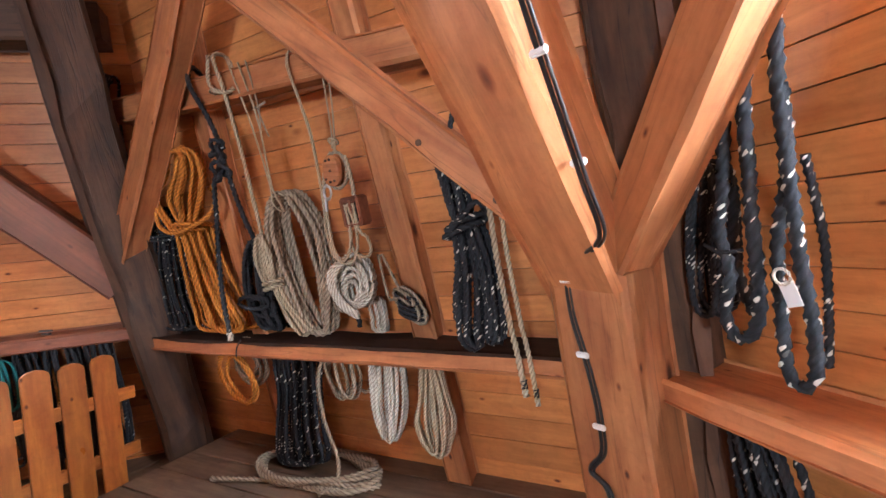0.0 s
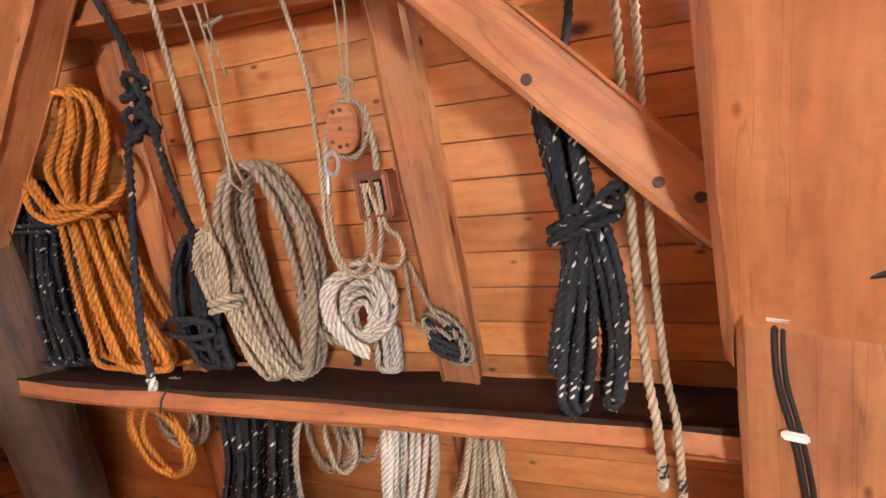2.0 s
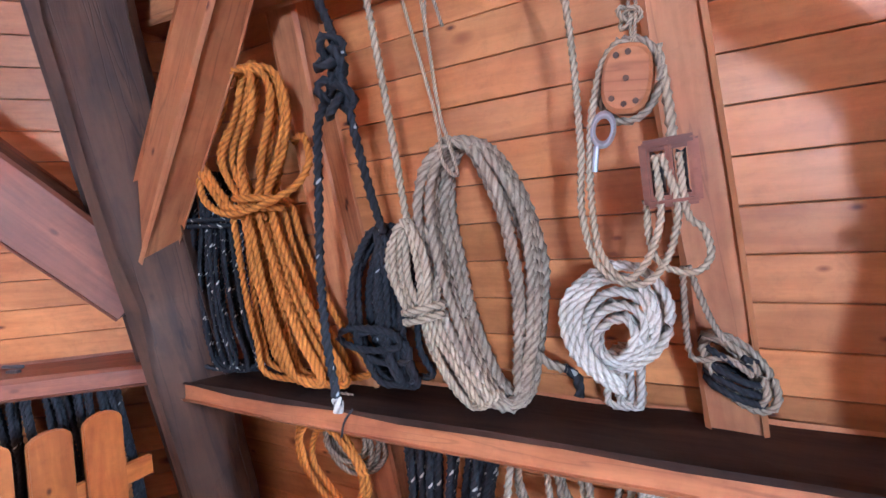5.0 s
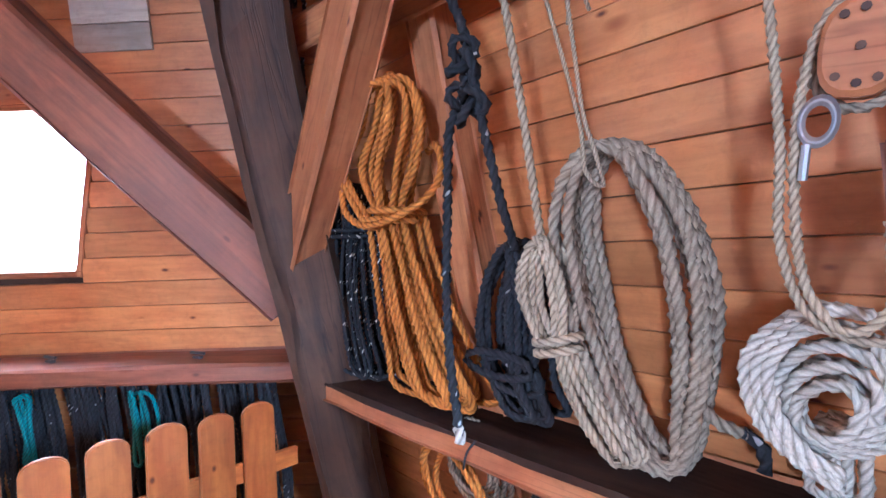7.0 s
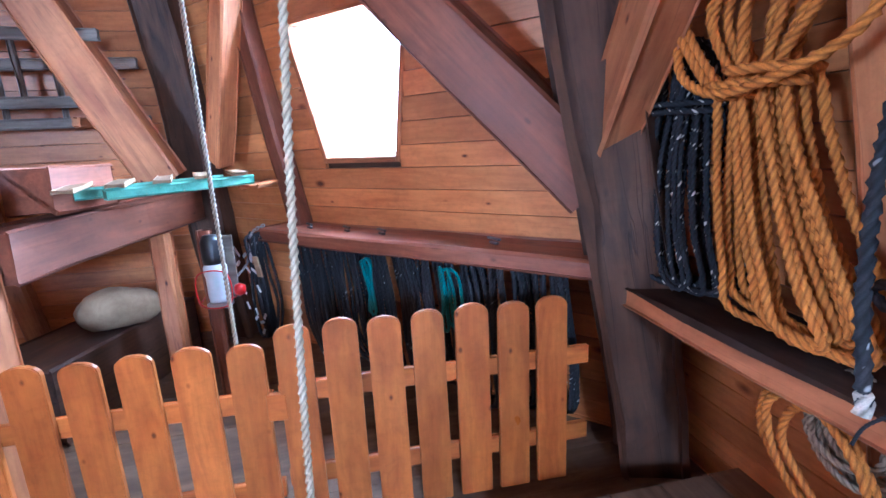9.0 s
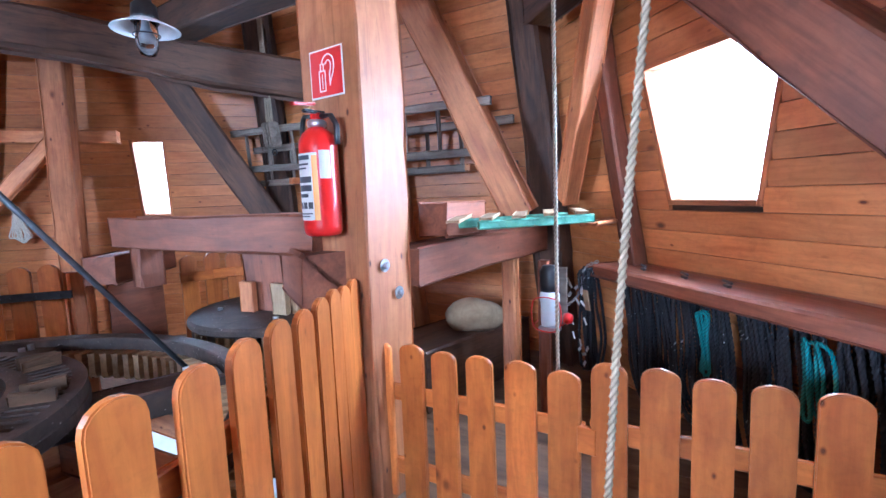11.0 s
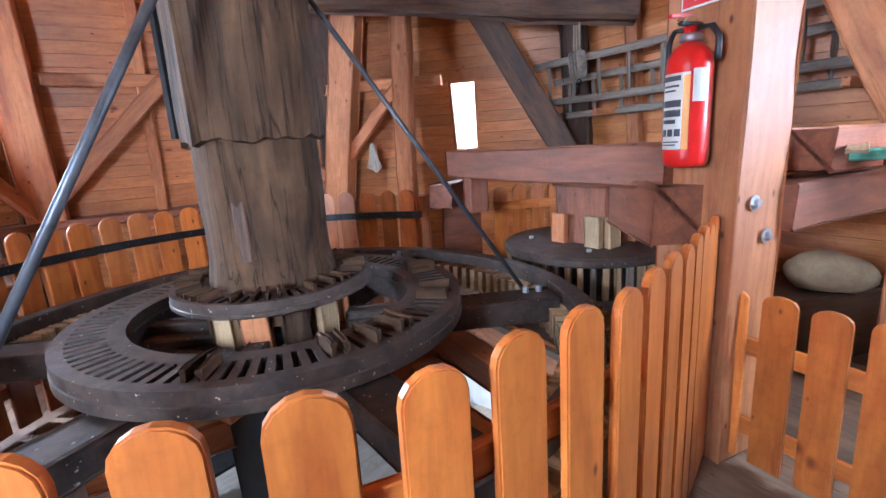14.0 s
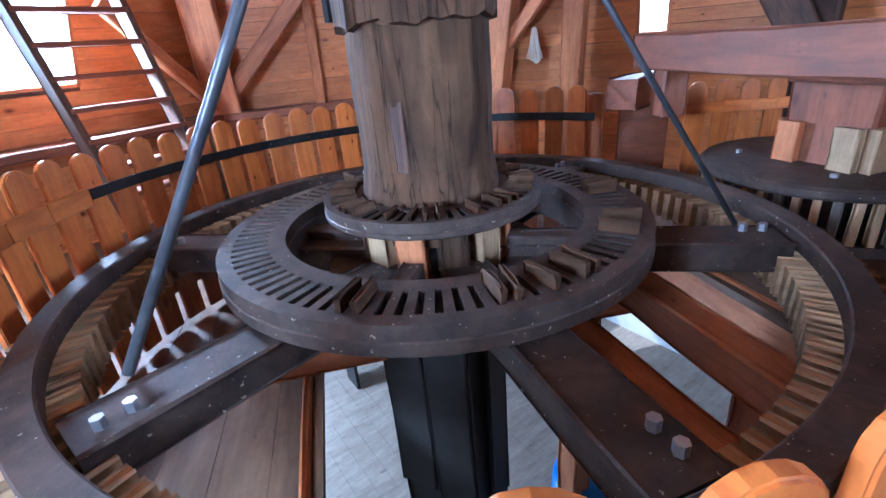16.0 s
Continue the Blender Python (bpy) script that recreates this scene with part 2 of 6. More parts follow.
def tube_bm(r, length, sides=16, bevel=0.0, r2=None, cap=True):
    """A round bar along z, from 0 to length."""
    bm = bmesh.new()
    bmesh.ops.create_cone(bm, cap_ends=cap, segments=sides, radius1=r, radius2=r if r2 is None else r2, depth=length, matrix=Matrix.Translation((0, 0, length / 2)))
    if bevel:
        bmesh.ops.bevel(bm, geom=[e for e in bm.edges if len(e.link_faces) == 2 and e.calc_face_angle() > 0.9], offset=bevel, segments=2, affect="EDGES")
    return bm


def lathe_bm(profile, sides=24):
    """A body of revolution round z from (radius, z) pairs."""
    bm = bmesh.new()
    rings = []
    for r, z in profile:
        rings.append([bm.verts.new((r * math.cos(2 * math.pi * i / sides), r * math.sin(2 * math.pi * i / sides), z)) for i in range(sides)])
    for a, b in zip(rings, rings[1:]):
        for i in range(sides):
            bm.faces.new((a[i], a[(i + 1) % sides], b[(i + 1) % sides], b[i]))
    for ring, flip in ((rings[0], True), (rings[-1], False)):
        if profile[0 if flip else -1][0] > 1e-4:
            bm.faces.new(ring[::-1] if flip else ring)
    bmesh.ops.recalc_face_normals(bm, faces=bm.faces[:])
    return bm


def along(p, q, side=(0, 0, 1)):
    """A pose at the middle of p and q with x from p to q and z as near to side as can be."""
    p, q = Vector(p), Vector(q)
    x = (q - p).normalized()
    z = Vector(side)
    z = (z - x * z.dot(x)).normalized()
    y = z.cross(x)
    m = Matrix((x, y, z)).transposed().to_4x4()
    return Matrix.Translation((p + q) / 2) @ m, (q - p).length


def timber_bm(length, w, h, seed, chamfer=0.012, rough=0.004):
    """A hewn beam along x: slightly uneven, with chamfered edges."""
    rng = random.Random(seed)
    n = max(3, int(length / 0.22))
    bm = bmesh.new()
    rings = []
    phase = rng.random() * 6
    for i in range(n + 1):
        x = -length / 2 + length * i / n
        dy, dz = (rough * math.sin(phase + i * 0.7 + rng.random()) for _ in range(2))
        ring = []
        for sy, sz in ((-1, -1), (1, -1), (1, 1), (-1, 1)):
            c = chamfer * (0.6 + 0.8 * rng.random())
            a = (sy * (w / 2 - c), sz * h / 2) if sy * sz > 0 else (sy * w / 2, sz * (h / 2 - c))
            b = (sy * w / 2, sz * (h / 2 - c)) if sy * sz > 0 else (sy * (w / 2 - c), sz * h / 2)
            for py, pz in (a, b):
                ring.append(bm.verts.new((x, py + dy + rng.uniform(-1, 1) * rough * 0.4, pz + dz + rng.uniform(-1, 1) * rough * 0.4)))
        rings.append(ring)
    for a, b in zip(rings, rings[1:]):
        for j in range(8):
            bm.faces.new((a[j], a[(j + 1) % 8], b[(j + 1) % 8], b[j]))
    bm.faces.new(rings[0][::-1])
    bm.faces.new(rings[-1])
    bmesh.ops.recalc_face_normals(bm, faces=bm.faces[:])
    return bm


def timber(name, p, q, w, h, material, label, side=(0, 0, 1), category="beam", chamfer=0.012, rough=0.004, group=""):
    """A beam from p to q; h is its size along side, w across."""
    m, length = along(p, q, side)
    ob = link_mesh(name, timber_bm(length, w, h, hash((round(m.translation.x, 3), round(m.translation.z, 3))) % 9999, chamfer, rough), material)
    ob.matrix_basis = m
    return tagged(ob, label, category, group, "structure")


def peg(p, direction, r, length, material, parent, name="peg"):
    bm = tube_bm(r, length, 10, 0.002)
    ob = part(name, bm, material, parent)
    ob.matrix_basis = parent.matrix_world.inverted() @ (Matrix.Translation(p) @ Vector(direction).to_track_quat("Z", "Y").to_matrix().to_4x4())
    return ob


# ---- rope ----
def spline(points, closed=False, step=0.01):
    pts = [Vector(p) for p in points]
    n = len(pts)
    out = []
    for i in range(n if closed else n - 1):
        if closed:
            a, b, c, d = (pts[(i + j) % n] for j in (-1, 0, 1, 2))
        else:
            a, b, c, d = pts[max(i - 1, 0)], pts[i], pts[i + 1], pts[min(i + 2, n - 1)]
        k = max(1, int((c - b).length / step))
        for j in range(k):
            u = j / k
            out.append(0.5 * (2 * b + (c - a) * u + (2 * a - 5 * b + 4 * c - d) * u * u + (3 * b - a - 3 * c + d) * u ** 3))
    if not closed:
        out.append(pts[-1])
    return out


def sweep(store, points, r, closed=False, pitch=6.0, lobes=3, fine=9, flat=1.0):
    """Lays one rope of radius r along the points into store: (vertices, faces, uvs)."""
    step = max(0.004, r * (1.0 if lobes else 2.2))
    line = spline(points, closed, step)
    n = len(line)
    if n < 3:
        return
    verts, faces, uvs = store
    base = len(verts)
    tangent = (line[1] - line[0]).normalized()
    normal = tangent.orthogonal().normalized()
    length = 0.0
    for i, p in enumerate(line):
        q = line[(i + 1) % n] if (closed or i + 1 < n) else p + tangent
        new_t = (q - p)
        if new_t.length < 1e-7:
            new_t = tangent.copy()
        new_t.normalize()
        normal = (normal - new_t * normal.dot(new_t)).normalized()
        tangent = new_t
        side = tangent.cross(normal)
        twist = 2 * math.pi * length / (pitch * r) if lobes else 0.0
        for j in range(fine):
            a = 2 * math.pi * j / fine
            rr = r * (0.84 + 0.18 * math.cos(lobes * a)) if lobes else r
            verts.append(p + normal * (rr * math.cos(a + twist)) + side * (rr * math.sin(a + twist) * flat))
        length += (q - p).length
    rows = n if closed else n - 1
    run = 0.0
    for i in range(rows):
        k = (i + 1) % n
        d = (line[k] - line[i]).length
        for j in range(fine):
            j2 = (j + 1) % fine
            faces.append((base + i * fine + j, base + i * fine + j2, base + k * fine + j2, base + k * fine + j))
            uvs.extend(((j / fine, run), ((j + 1) / fine, run), ((j + 1) / fine, run + d), (j / fine, run + d)))
        run += d
    if not closed:
        for i, order in ((0, range(fine - 1, -1, -1)), (n - 1, range(fine))):
            faces.append(tuple(base + i * fine + j for j in order))
            uvs.extend((0.0, 0.0) for _ in range(fine))


def rope_mesh(name, lines, material, parent=None, label="", lobes=3, fine=9, pitch=6.0):
    """lines: (points, radius, closed)."""
    store = ([], [], [])
    for points, r, closed in lines:
        sweep(store, points, r, closed, pitch, lobes, fine)
    me = bpy.data.meshes.new(name)
    me.from_pydata([v[:] for v in store[0]], [], store[1])
    layer = me.uv_layers.new(name="uv")
    layer.data.foreach_set("uv", np.array(store[2], dtype=np.float32).ravel())
    me.materials.append(material)
    me.shade_smooth()
    ob = new(name, me)
    if parent is not None:
        ob.parent = parent
    if label:
        ob["label"] = label
    return ob


# ---- boarding, floor, ceiling ----
SLOPE = math.atan(BATTER)
OPENINGS = {0: (-0.45, -0.32, 0.22, 0.40), 2: (-0.45, -0.32, 0.22, 0.40), 4: (0.05, 0.07, 0.33, 0.34), 6: (-0.40, -0.34, 0.36, 0.48)}
SILL, HEAD = 1.33, 2.08
BOARD = 0.1155


def opening_edges(k, z):
    tl, bl, br, tr = OPENINGS[k]
    f = (z - SILL) / (HEAD - SILL)
    return bl + (tl - bl) * f, br + (tr - br) * f


def wall_pose(k):
    """Local x along the side to the right, y up the boarding, z inwards."""
    a = radians(AZIMUTH[k])
    x = Vector((math.cos(a), -math.sin(a), 0))
    up = (on_wall(k, 0, 1) - on_wall(k, 0, 0)).normalized()
    m = Matrix((x, up, x.cross(up))).transposed().to_4x4()
    return Matrix.Translation(on_wall(k, 0, 0)) @ m


def wall_place(k, s, z, off, roll=0.0):
    m = wall_pose(k)
    m.translation = on_wall(k, s, z, off)
    return m @ Matrix.Rotation(radians(roll), 4, "Z")


def board_bm(w, h, d=0.024, bevel=0.002):
    bm = bmesh.new()
    x0, x1, y0, y1 = -w / 2, w / 2, -h / 2, h / 2
    back = [bm.verts.new((x, y, -d)) for x, y in ((x0, y0), (x1, y0), (x1, y1), (x0, y1))]
    mid = [bm.verts.new((x, y, -bevel)) for x, y in ((x0, y0), (x1, y0), (x1, y1), (x0, y1))]
    top = [bm.verts.new((x, y, 0)) for x, y in ((x0, y0 + bevel), (x1, y0 + bevel), (x1, y1 - bevel), (x0, y1 - bevel))]
    for a, b in ((back, mid), (mid, top)):
        for i in range(4):
            bm.faces.new((a[i], a[(i + 1) % 4], b[(i + 1) % 4], b[i]))
    bm.faces.new(top)
    bm.faces.new(back[::-1])
    return bm


def build_wall(k, name):
    rng = random.Random(50 + k)
    stretch = 1 / math.cos(SLOPE)
    backing = bmesh.new()
    top = CEILING + 0.3
    # weather skin behind the boards, with the window cut out
    spans = [(-0.3, SILL, None), (SILL, HEAD, k if k in OPENINGS else None), (HEAD, top, None)]
    for z0, z1, cut in spans:
        w0, w1 = (APOTHEM - BATTER * z0 + 0.3) * TAN, (APOTHEM - BATTER * z1 + 0.3) * TAN
        if cut is None:
            quads = [((-w0, w0), (-w1, w1))]
        else:
            a0, b0 = opening_edges(k, z0)
            a1, b1 = opening_edges(k, z1)
            quads = [((-w0, a0), (-w1, a1)), ((b0, w0), (b1, w1))]
        for (l0, r0), (l1, r1) in quads:
            front = [backing.verts.new((x, z * stretch, -0.03)) for x, z in ((l0, z0), (r0, z0), (r1, z1), (l1, z1))]
            rear = [backing.verts.new((v.co.x, v.co.y, -0.15)) for v in front]
            backing.faces.new(front)
            backing.faces.new(rear[::-1])
            for i in range(4):
                backing.faces.new((front[i], rear[i], rear[(i + 1) % 4], front[(i + 1) % 4]))
    bmesh.ops.recalc_face_normals(backing, faces=backing.faces[:])
    wall = link_mesh(name, backing, OLD)
    wall.matrix_basis = wall_pose(k)
    tagged(wall, "leaning orange pine boarded wall of the mill cap", "wall", "mill walls", "structure")
    z = 0.014 - BOARD
    while z < top:
        h = BOARD
        zm = z + h / 2
        w = (APOTHEM - BATTER * zm + 0.01) * TAN
        runs = [(-w, w)]
        if k in OPENINGS and SILL - h * 0.5 < zm < HEAD + h * 0.5:
            a, b = opening_edges(k, min(max(zm, SILL), HEAD))
            runs = [(-w, a - 0.01), (b + 0.01, w)]
        for x0, x1 in runs:
            ob = link_mesh("board", board_bm(x1 - x0, h * stretch - 0.003), PLANK, wall)
            ob.matrix_basis = Matrix.Translation(((x0 + x1) / 2, zm * stretch, rng.uniform(-0.002, 0.002)))
        z += h
    if k in OPENINGS:
        window(k)
    return wall


def window(k):
    tl, bl, br, tr = OPENINGS[k]
    stretch = 1 / math.cos(SLOPE)
    win = tagged(new("window_%d" % (k // 2 + 1)), "small square window in the leaning board wall, bright with daylight", "window", "mill windows", "structure")
    win.matrix_basis = wall_pose(k)
    y0, y1 = SILL * stretch, HEAD * stretch
    corners = [(bl, y0), (br, y0), (tr, y1), (tl, y1)]
    for (xa, ya), (xb, yb), name in ((corners[0], corners[1], "sill"), (corners[1], corners[2], "jamb"), (corners[2], corners[3], "head"), (corners[3], corners[0], "jamb")):
        m, length = along((xa, ya, -0.075), (xb, yb, -0.075), (0, 0, 1))
        ob = part(name, timber_bm(length + 0.03, 0.03, 0.16, 7, 0.004, 0.001), TIMBER, win)
        ob.matrix_basis = m
    bm = bmesh.new()
    f = [bm.verts.new((x, y, -0.11)) for x, y in corners]
    r = [bm.verts.new((x, y, -0.115)) for x, y in corners]
    bm.faces.new(f)
    bm.faces.new(r[::-1])
    for i in range(4):
        bm.faces.new((f[i], r[i], r[(i + 1) % 4], f[(i + 1) % 4]))
    bmesh.ops.recalc_face_normals(bm, faces=bm.faces[:])
    pane = part("pane", bm, GLASS, win)
    pane.visible_shadow = False


def octagon(r, z):
    return [(CX + r / math.cos(radians(22.5)) * math.sin(radians(AZIMUTH[k] - 22.5)), CY + r / math.cos(radians(22.5)) * math.cos(radians(AZIMUTH[k] - 22.5)), z) for k in range(8)]


# floor boards, square to the rope wall, with the wheel well left open
FRAME = Matrix.Translation((CX, CY, 0)) @ Matrix.Rotation(radians(-21.5), 4, "Z")
WELL = (-1.75, 0.66, -1.25, 1.0)   # x0, x1, y0, y1


def octagon_reach(x, a):
    return min(a, a * math.sqrt(2) - abs(x))


floor_bm = bmesh.new()
bx = -3.95
lengths = random.Random(3)
while bx < 3.8:
    bw = 0.19 + 0.03 * lengths.random()
    reach = octagon_reach(bx + bw / 2, 3.93)
    cuts = [(-reach, reach)]
    if WELL[0] < bx + bw / 2 < WELL[1]:
        cuts = [(-reach, WELL[2]), (WELL[3], reach)]
    for y0, y1 in cuts:
        add_box(floor_bm, bw - 0.002, y1 - y0, 0.05, (bx + bw / 2, (y0 + y1) / 2, FLOOR - 0.025 - 0.003 * lengths.random()))
    bx += bw
bmesh.ops.rotate(floor_bm, verts=floor_bm.verts[:], matrix=Matrix.Rotation(radians(90), 3, "Z"))
floor = link_mesh("floor", floor_bm, FLOOR_WOOD)
floor.matrix_basis = FRAME @ Matrix.Rotation(radians(-90), 4, "Z")
tagged(floor, "worn dusty brown plank floor of the mill stage", "floor", kind="structure")
for a, b in (((0.66, -1.25), (0.66, 1.0)), ((-1.75, -1.25), (-1.75, 1.0)), ((-1.75, -1.25), (0.66, -1.25)), ((-1.75, 1.0), (0.66, 1.0))):
    timber("trimmer", FRAME @ Vector((*a, -0.13)), FRAME @ Vector((*b, -0.13)), 0.045, 0.3, TIMBER, "pale board edging the wheel well", category="trim")

ceiling_bm = bmesh.new()
bx = -3.55
while bx < 3.5:
    bw = 0.21
    reach = octagon_reach(bx + bw / 2, 3.55)
    add_box(ceiling_bm, bw - 0.006, 2 * reach, 0.05, (bx + bw / 2, 0, CEILING + 0.025 + 0.004 * lengths.random()))
    bx += bw
lid = link_mesh("ceiling", ceiling_bm, PLANK)
lid.matrix_basis = FRAME
tagged(lid, "brown plank ceiling above the beams", "ceiling", kind="structure")

# raised boarding along the rope wall
platform = tagged(new("platform"), "low plank platform along the rope wall", "platform", kind="structure")
for i in range(5):
    a, b = on_wall(1, -1.22, 0, 0.05 + 0.2 * i), on_wall(1, 1.5, 0, 0.05 + 0.2 * i)
    m, length = along((a.x, a.y, STAGE - 0.02), (b.x, b.y, STAGE - 0.02))
    part("plank", timber_bm(length, 0.196, 0.04, 700 + i, 0.003, 0.001), FLOOR_WOOD, platform).matrix_basis = m
a, b = on_wall(1, -1.22, 0, 0.94), on_wall(1, 1.5, 0, 0.94)
m, length = along((a.x, a.y, 0.06), (b.x, b.y, 0.06))
part("riser", timber_bm(length, 0.03, 0.118, 710, 0.003, 0.001), FLOOR_WOOD, platform).matrix_basis = m

# storey below
low_bm = bmesh.new()
bx = -6.2
while bx < 2.0:
    add_box(low_bm, 0.178, 8.3, 0.05, (bx, -0.45, -2.43))
    bx += 0.18
tagged(link_mesh("lower_floor", low_bm, PALE_WOOD), "pale plank floor of the storey below", "floor", kind="structure")
for i, ((x0, y0), (x1, y1)) in enumerate((((-6.2, -4.5), (1.9, -4.5)), ((-6.2, -4.5), (-6.2, 3.6)), ((1.9, -4.5), (1.9, 3.6)), ((-6.2, 3.6), (1.9, 3.6)))):
    bm = bmesh.new()
    add_box(bm, abs(x1 - x0) + 0.2, abs(y1 - y0) + 0.2, 2.35, ((x0 + x1) / 2, (y0 + y1) / 2, -1.23))
    tagged(link_mesh("lower_wall_%d" % (i + 1), bm, LIME), "whitewashed wall of the storey below", "wall", kind="structure")

for side in range(8):
    build_wall(side, "wall_%d" % (side + 1))

# ---- corner posts and wall timbers ----
for side in range(8):
    r0, r1 = 4.03, 4.03 - BATTER * 1.08 * 3.3
    inner = Vector((at_corner(side, 1, 0) - Vector((CX, CY, 0))))
    size = 0.28
    if side == 1:              # the post between rope wall and window wall stands edge-on and leans more
        r0, r1, size = 3.98, 3.06, 0.27
        inner = Matrix.Rotation(radians(45), 3, "Z") @ inner
    timber("corner_post", at_corner(side, r0, -0.1), at_corner(side, r1, 3.4), size, size, OLD, "dark old oak corner post of the mill, leaning inwards", inner, "post", 0.03, 0.008, "corner posts")


def wall_timber(name, k, a, b, w, h, material, label, category="beam", **more):
    """A timber on side k from (s, z, off) to (s, z, off); w in the wall's plane, h square to it."""
    return timber(name, on_wall(k, *a), on_wall(k, *b), w, h, material, label, inward(k), category, **more)


# rope wall
for k, z0, s0, s1 in ((1, 0.80, -1.5, 1.22), (0, 0.755, -1.44, 1.4), (2, 0.875, -0.72, 1.4), (7, 0.82, -1.4, 1.4), (5, 0.85, -1.4, 1.4), (6, 0.85, -1.4, 1.4)):
    shelf = wall_timber("shelf_beam", k, (s0, z0 + 0.04, 0.175), (s1, z0 + 0.04, 0.175), 0.08, 0.33, TIMBER if k == 0 else TIMBER_RED, "long dark red plank shelf between two posts" if k else "pale pine plank shelf between two posts", "shelf")
    if k == 1:                 # planed front edge, darker top
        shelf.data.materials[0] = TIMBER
        shelf.data.materials.append(DARK_SHELF)
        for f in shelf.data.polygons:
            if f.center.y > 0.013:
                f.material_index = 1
wall_timber("rail", 1, (-1.3, 2.20, 0.20), (0.75, 2.06, 0.20), 0.14, 0.12, TIMBER, "horizontal timber rail with ropes tied over it", "rail")
wall_timber("stud", 1, (-0.62, 0.2, 0.06), (-0.84, 3.2, 0.06), 0.13, 0.12, TIMBER, "light reddish wall stud on the boarding", "stud")
wall_timber("stud", 1, (0.50, 0.16, 0.06), (0.20, 3.2, 0.06), 0.13, 0.12, TIMBER, "light reddish wall stud on the boarding", "stud")
wall_timber("brace", 1, (-1.44, 1.278, 0.335), (-0.01, 2.985, 0.332), 0.155, 0.13, TIMBER, "slanting square timber brace with a pale front", "brace")
wall_timber("brace", 1, (1.14, 1.332, 0.318), (-0.77, 3.157, 0.546), 0.125, 0.166, TIMBER, "broad slanting timber brace with bolt heads", "brace")
# window wall
wall_timber("brace", 2, (1.34, 1.22, 0.30), (-0.35, 2.95, 0.30), 0.23, 0.2, TIMBER_RED, "slanting dark red brace beside the window", "brace")
wall_timber("brace", 2, (-1.15, 1.35, 0.16), (-0.35, 2.8, 0.16), 0.15, 0.13, TIMBER, "thin slanting brace beside the window", "brace")
wall_timber("stud", 2, (-0.55, 0.1, 0.06), (-0.75, 3.2, 0.06), 0.12, 0.11, TIMBER_RED, "wall stud beside the window", "stud")
hatch = tagged(new("hatch"), "pale boards on the window wall", "hatch", kind="structure")
for i in range(4):
    ob = part("board", board_bm(0.34, 0.112, 0.012), PALE_WOOD, hatch)
    ob.matrix_basis = wall_place(2, 0.53, 2.35 + 0.115 * i, 0.014)
# ladder wall
wall_timber("brace", 3, (1.32, 1.25, 0.38), (0.55, 2.95, 0.38), 0.24, 0.22, TIMBER, "slanting square brace over the ladders", "brace")
wall_timber("stud", 3, (0.1, 0.0, 0.06), (0.0, 3.2, 0.06), 0.13, 0.11, TIMBER, "wall stud behind the ladders", "stud")
wall_timber("stud", 3, (-0.85, 0.0, 0.06), (-0.75, 3.2, 0.06), 0.13, 0.11, TIMBER, "wall stud behind the ladders", "stud")
# far window wall
wall_timber("brace", 4, (1.35, 1.2, 0.4), (0.45, 2.75, 0.4), 0.26, 0.2, OLD, "slanting dark brace beside the far window", "brace")
wall_timber("post", 4, (-1.55, 0.0, 0.3), (-0.9, 3.0, 0.3), 0.3, 0.24, TIMBER, "square leaning timber post", "post")
wall_timber("post", 4, (-0.55, 0.0, 0.3), (-0.33, 3.0, 0.3), 0.2, 0.2, TIMBER, "square leaning timber post", "post")
wall_timber("brace", 4, (-1.3, 1.2, 0.3), (-0.42, 2.1, 0.3), 0.12, 0.12, TIMBER, "short slanting strut between posts", "brace")
wall_timber("brace", 4, (-2.0, 1.55, 0.3), (-1.45, 1.1, 0.3), 0.12, 0.12, TIMBER, "short slanting strut between posts", "brace")
wall_timber("rail", 4, (-1.4, 2.1, 0.15), (0.0, 2.1, 0.15), 0.12, 0.12, TIMBER, "rail on the boarding", "rail")
wall_timber("tie_beam", 4, (-1.9, 3.05, 0.8), (1.9, 2.46, 0.8), 0.33, 0.3, OLD, "heavy dark old tie beam overhead", "beam", chamfer=0.03, rough=0.01)
# back walls
wall_timber("post", 5, (-1.38, 0.0, 0.2), (-1.36, 3.1, 0.2), 0.3, 0.26, TIMBER, "pale curved timber post", "post")
wall_timber("brace", 5, (-1.25, 1.15, 0.2), (0.1, 2.5, 0.2), 0.15, 0.14, TIMBER, "slanting strut on the back wall", "brace")
wall_timber("stud", 5, (-0.46, 0.0, 0.06), (-0.38, 3.2, 0.06), 0.1, 0.1, TIMBER, "wall stud on the back wall", "stud")
wall_timber("rail", 5, (-1.4, 2.2, 0.1), (1.3, 2.2, 0.1), 0.12, 0.12, TIMBER, "rail on the back wall", "rail")
wall_timber("brace", 6, (1.4, 1.0, 0.25), (0.55, 1.9, 0.25), 0.12, 0.12, TIMBER, "short slanting strut by the stair", "brace")
# right-hand wall
wall_timber("brace", 0, (-1.32, 1.239, 0.418), (0.031, 2.769, 0.351), 0.15, 0.125, TIMBER, "slanting square brace with a sunlit edge", "brace")
wall_timber("stud", 0, (0.6, 0.1, 0.06), (0.6, 3.2, 0.06), 0.13, 0.11, TIMBER, "wall stud on the boarding", "stud")

# strut post with the cable
RADIAL = (0.695, 0.719, 0.1)
timber("post", (0.425, 2.31, 0.0), (0.297, 2.187, 1.21), 0.27, 0.26, TIMBER, "broad lower post carrying a scarfed strut", RADIAL, "post")
timber("strut", (0.305, 2.225, 1.10), (-0.53, 1.15, 2.95), 0.29, 0.22, TIMBER, "broad strut scarfed on the post, leaning into the mill", (0.7, 0.7, 0.6), "brace", chamfer=0.02)

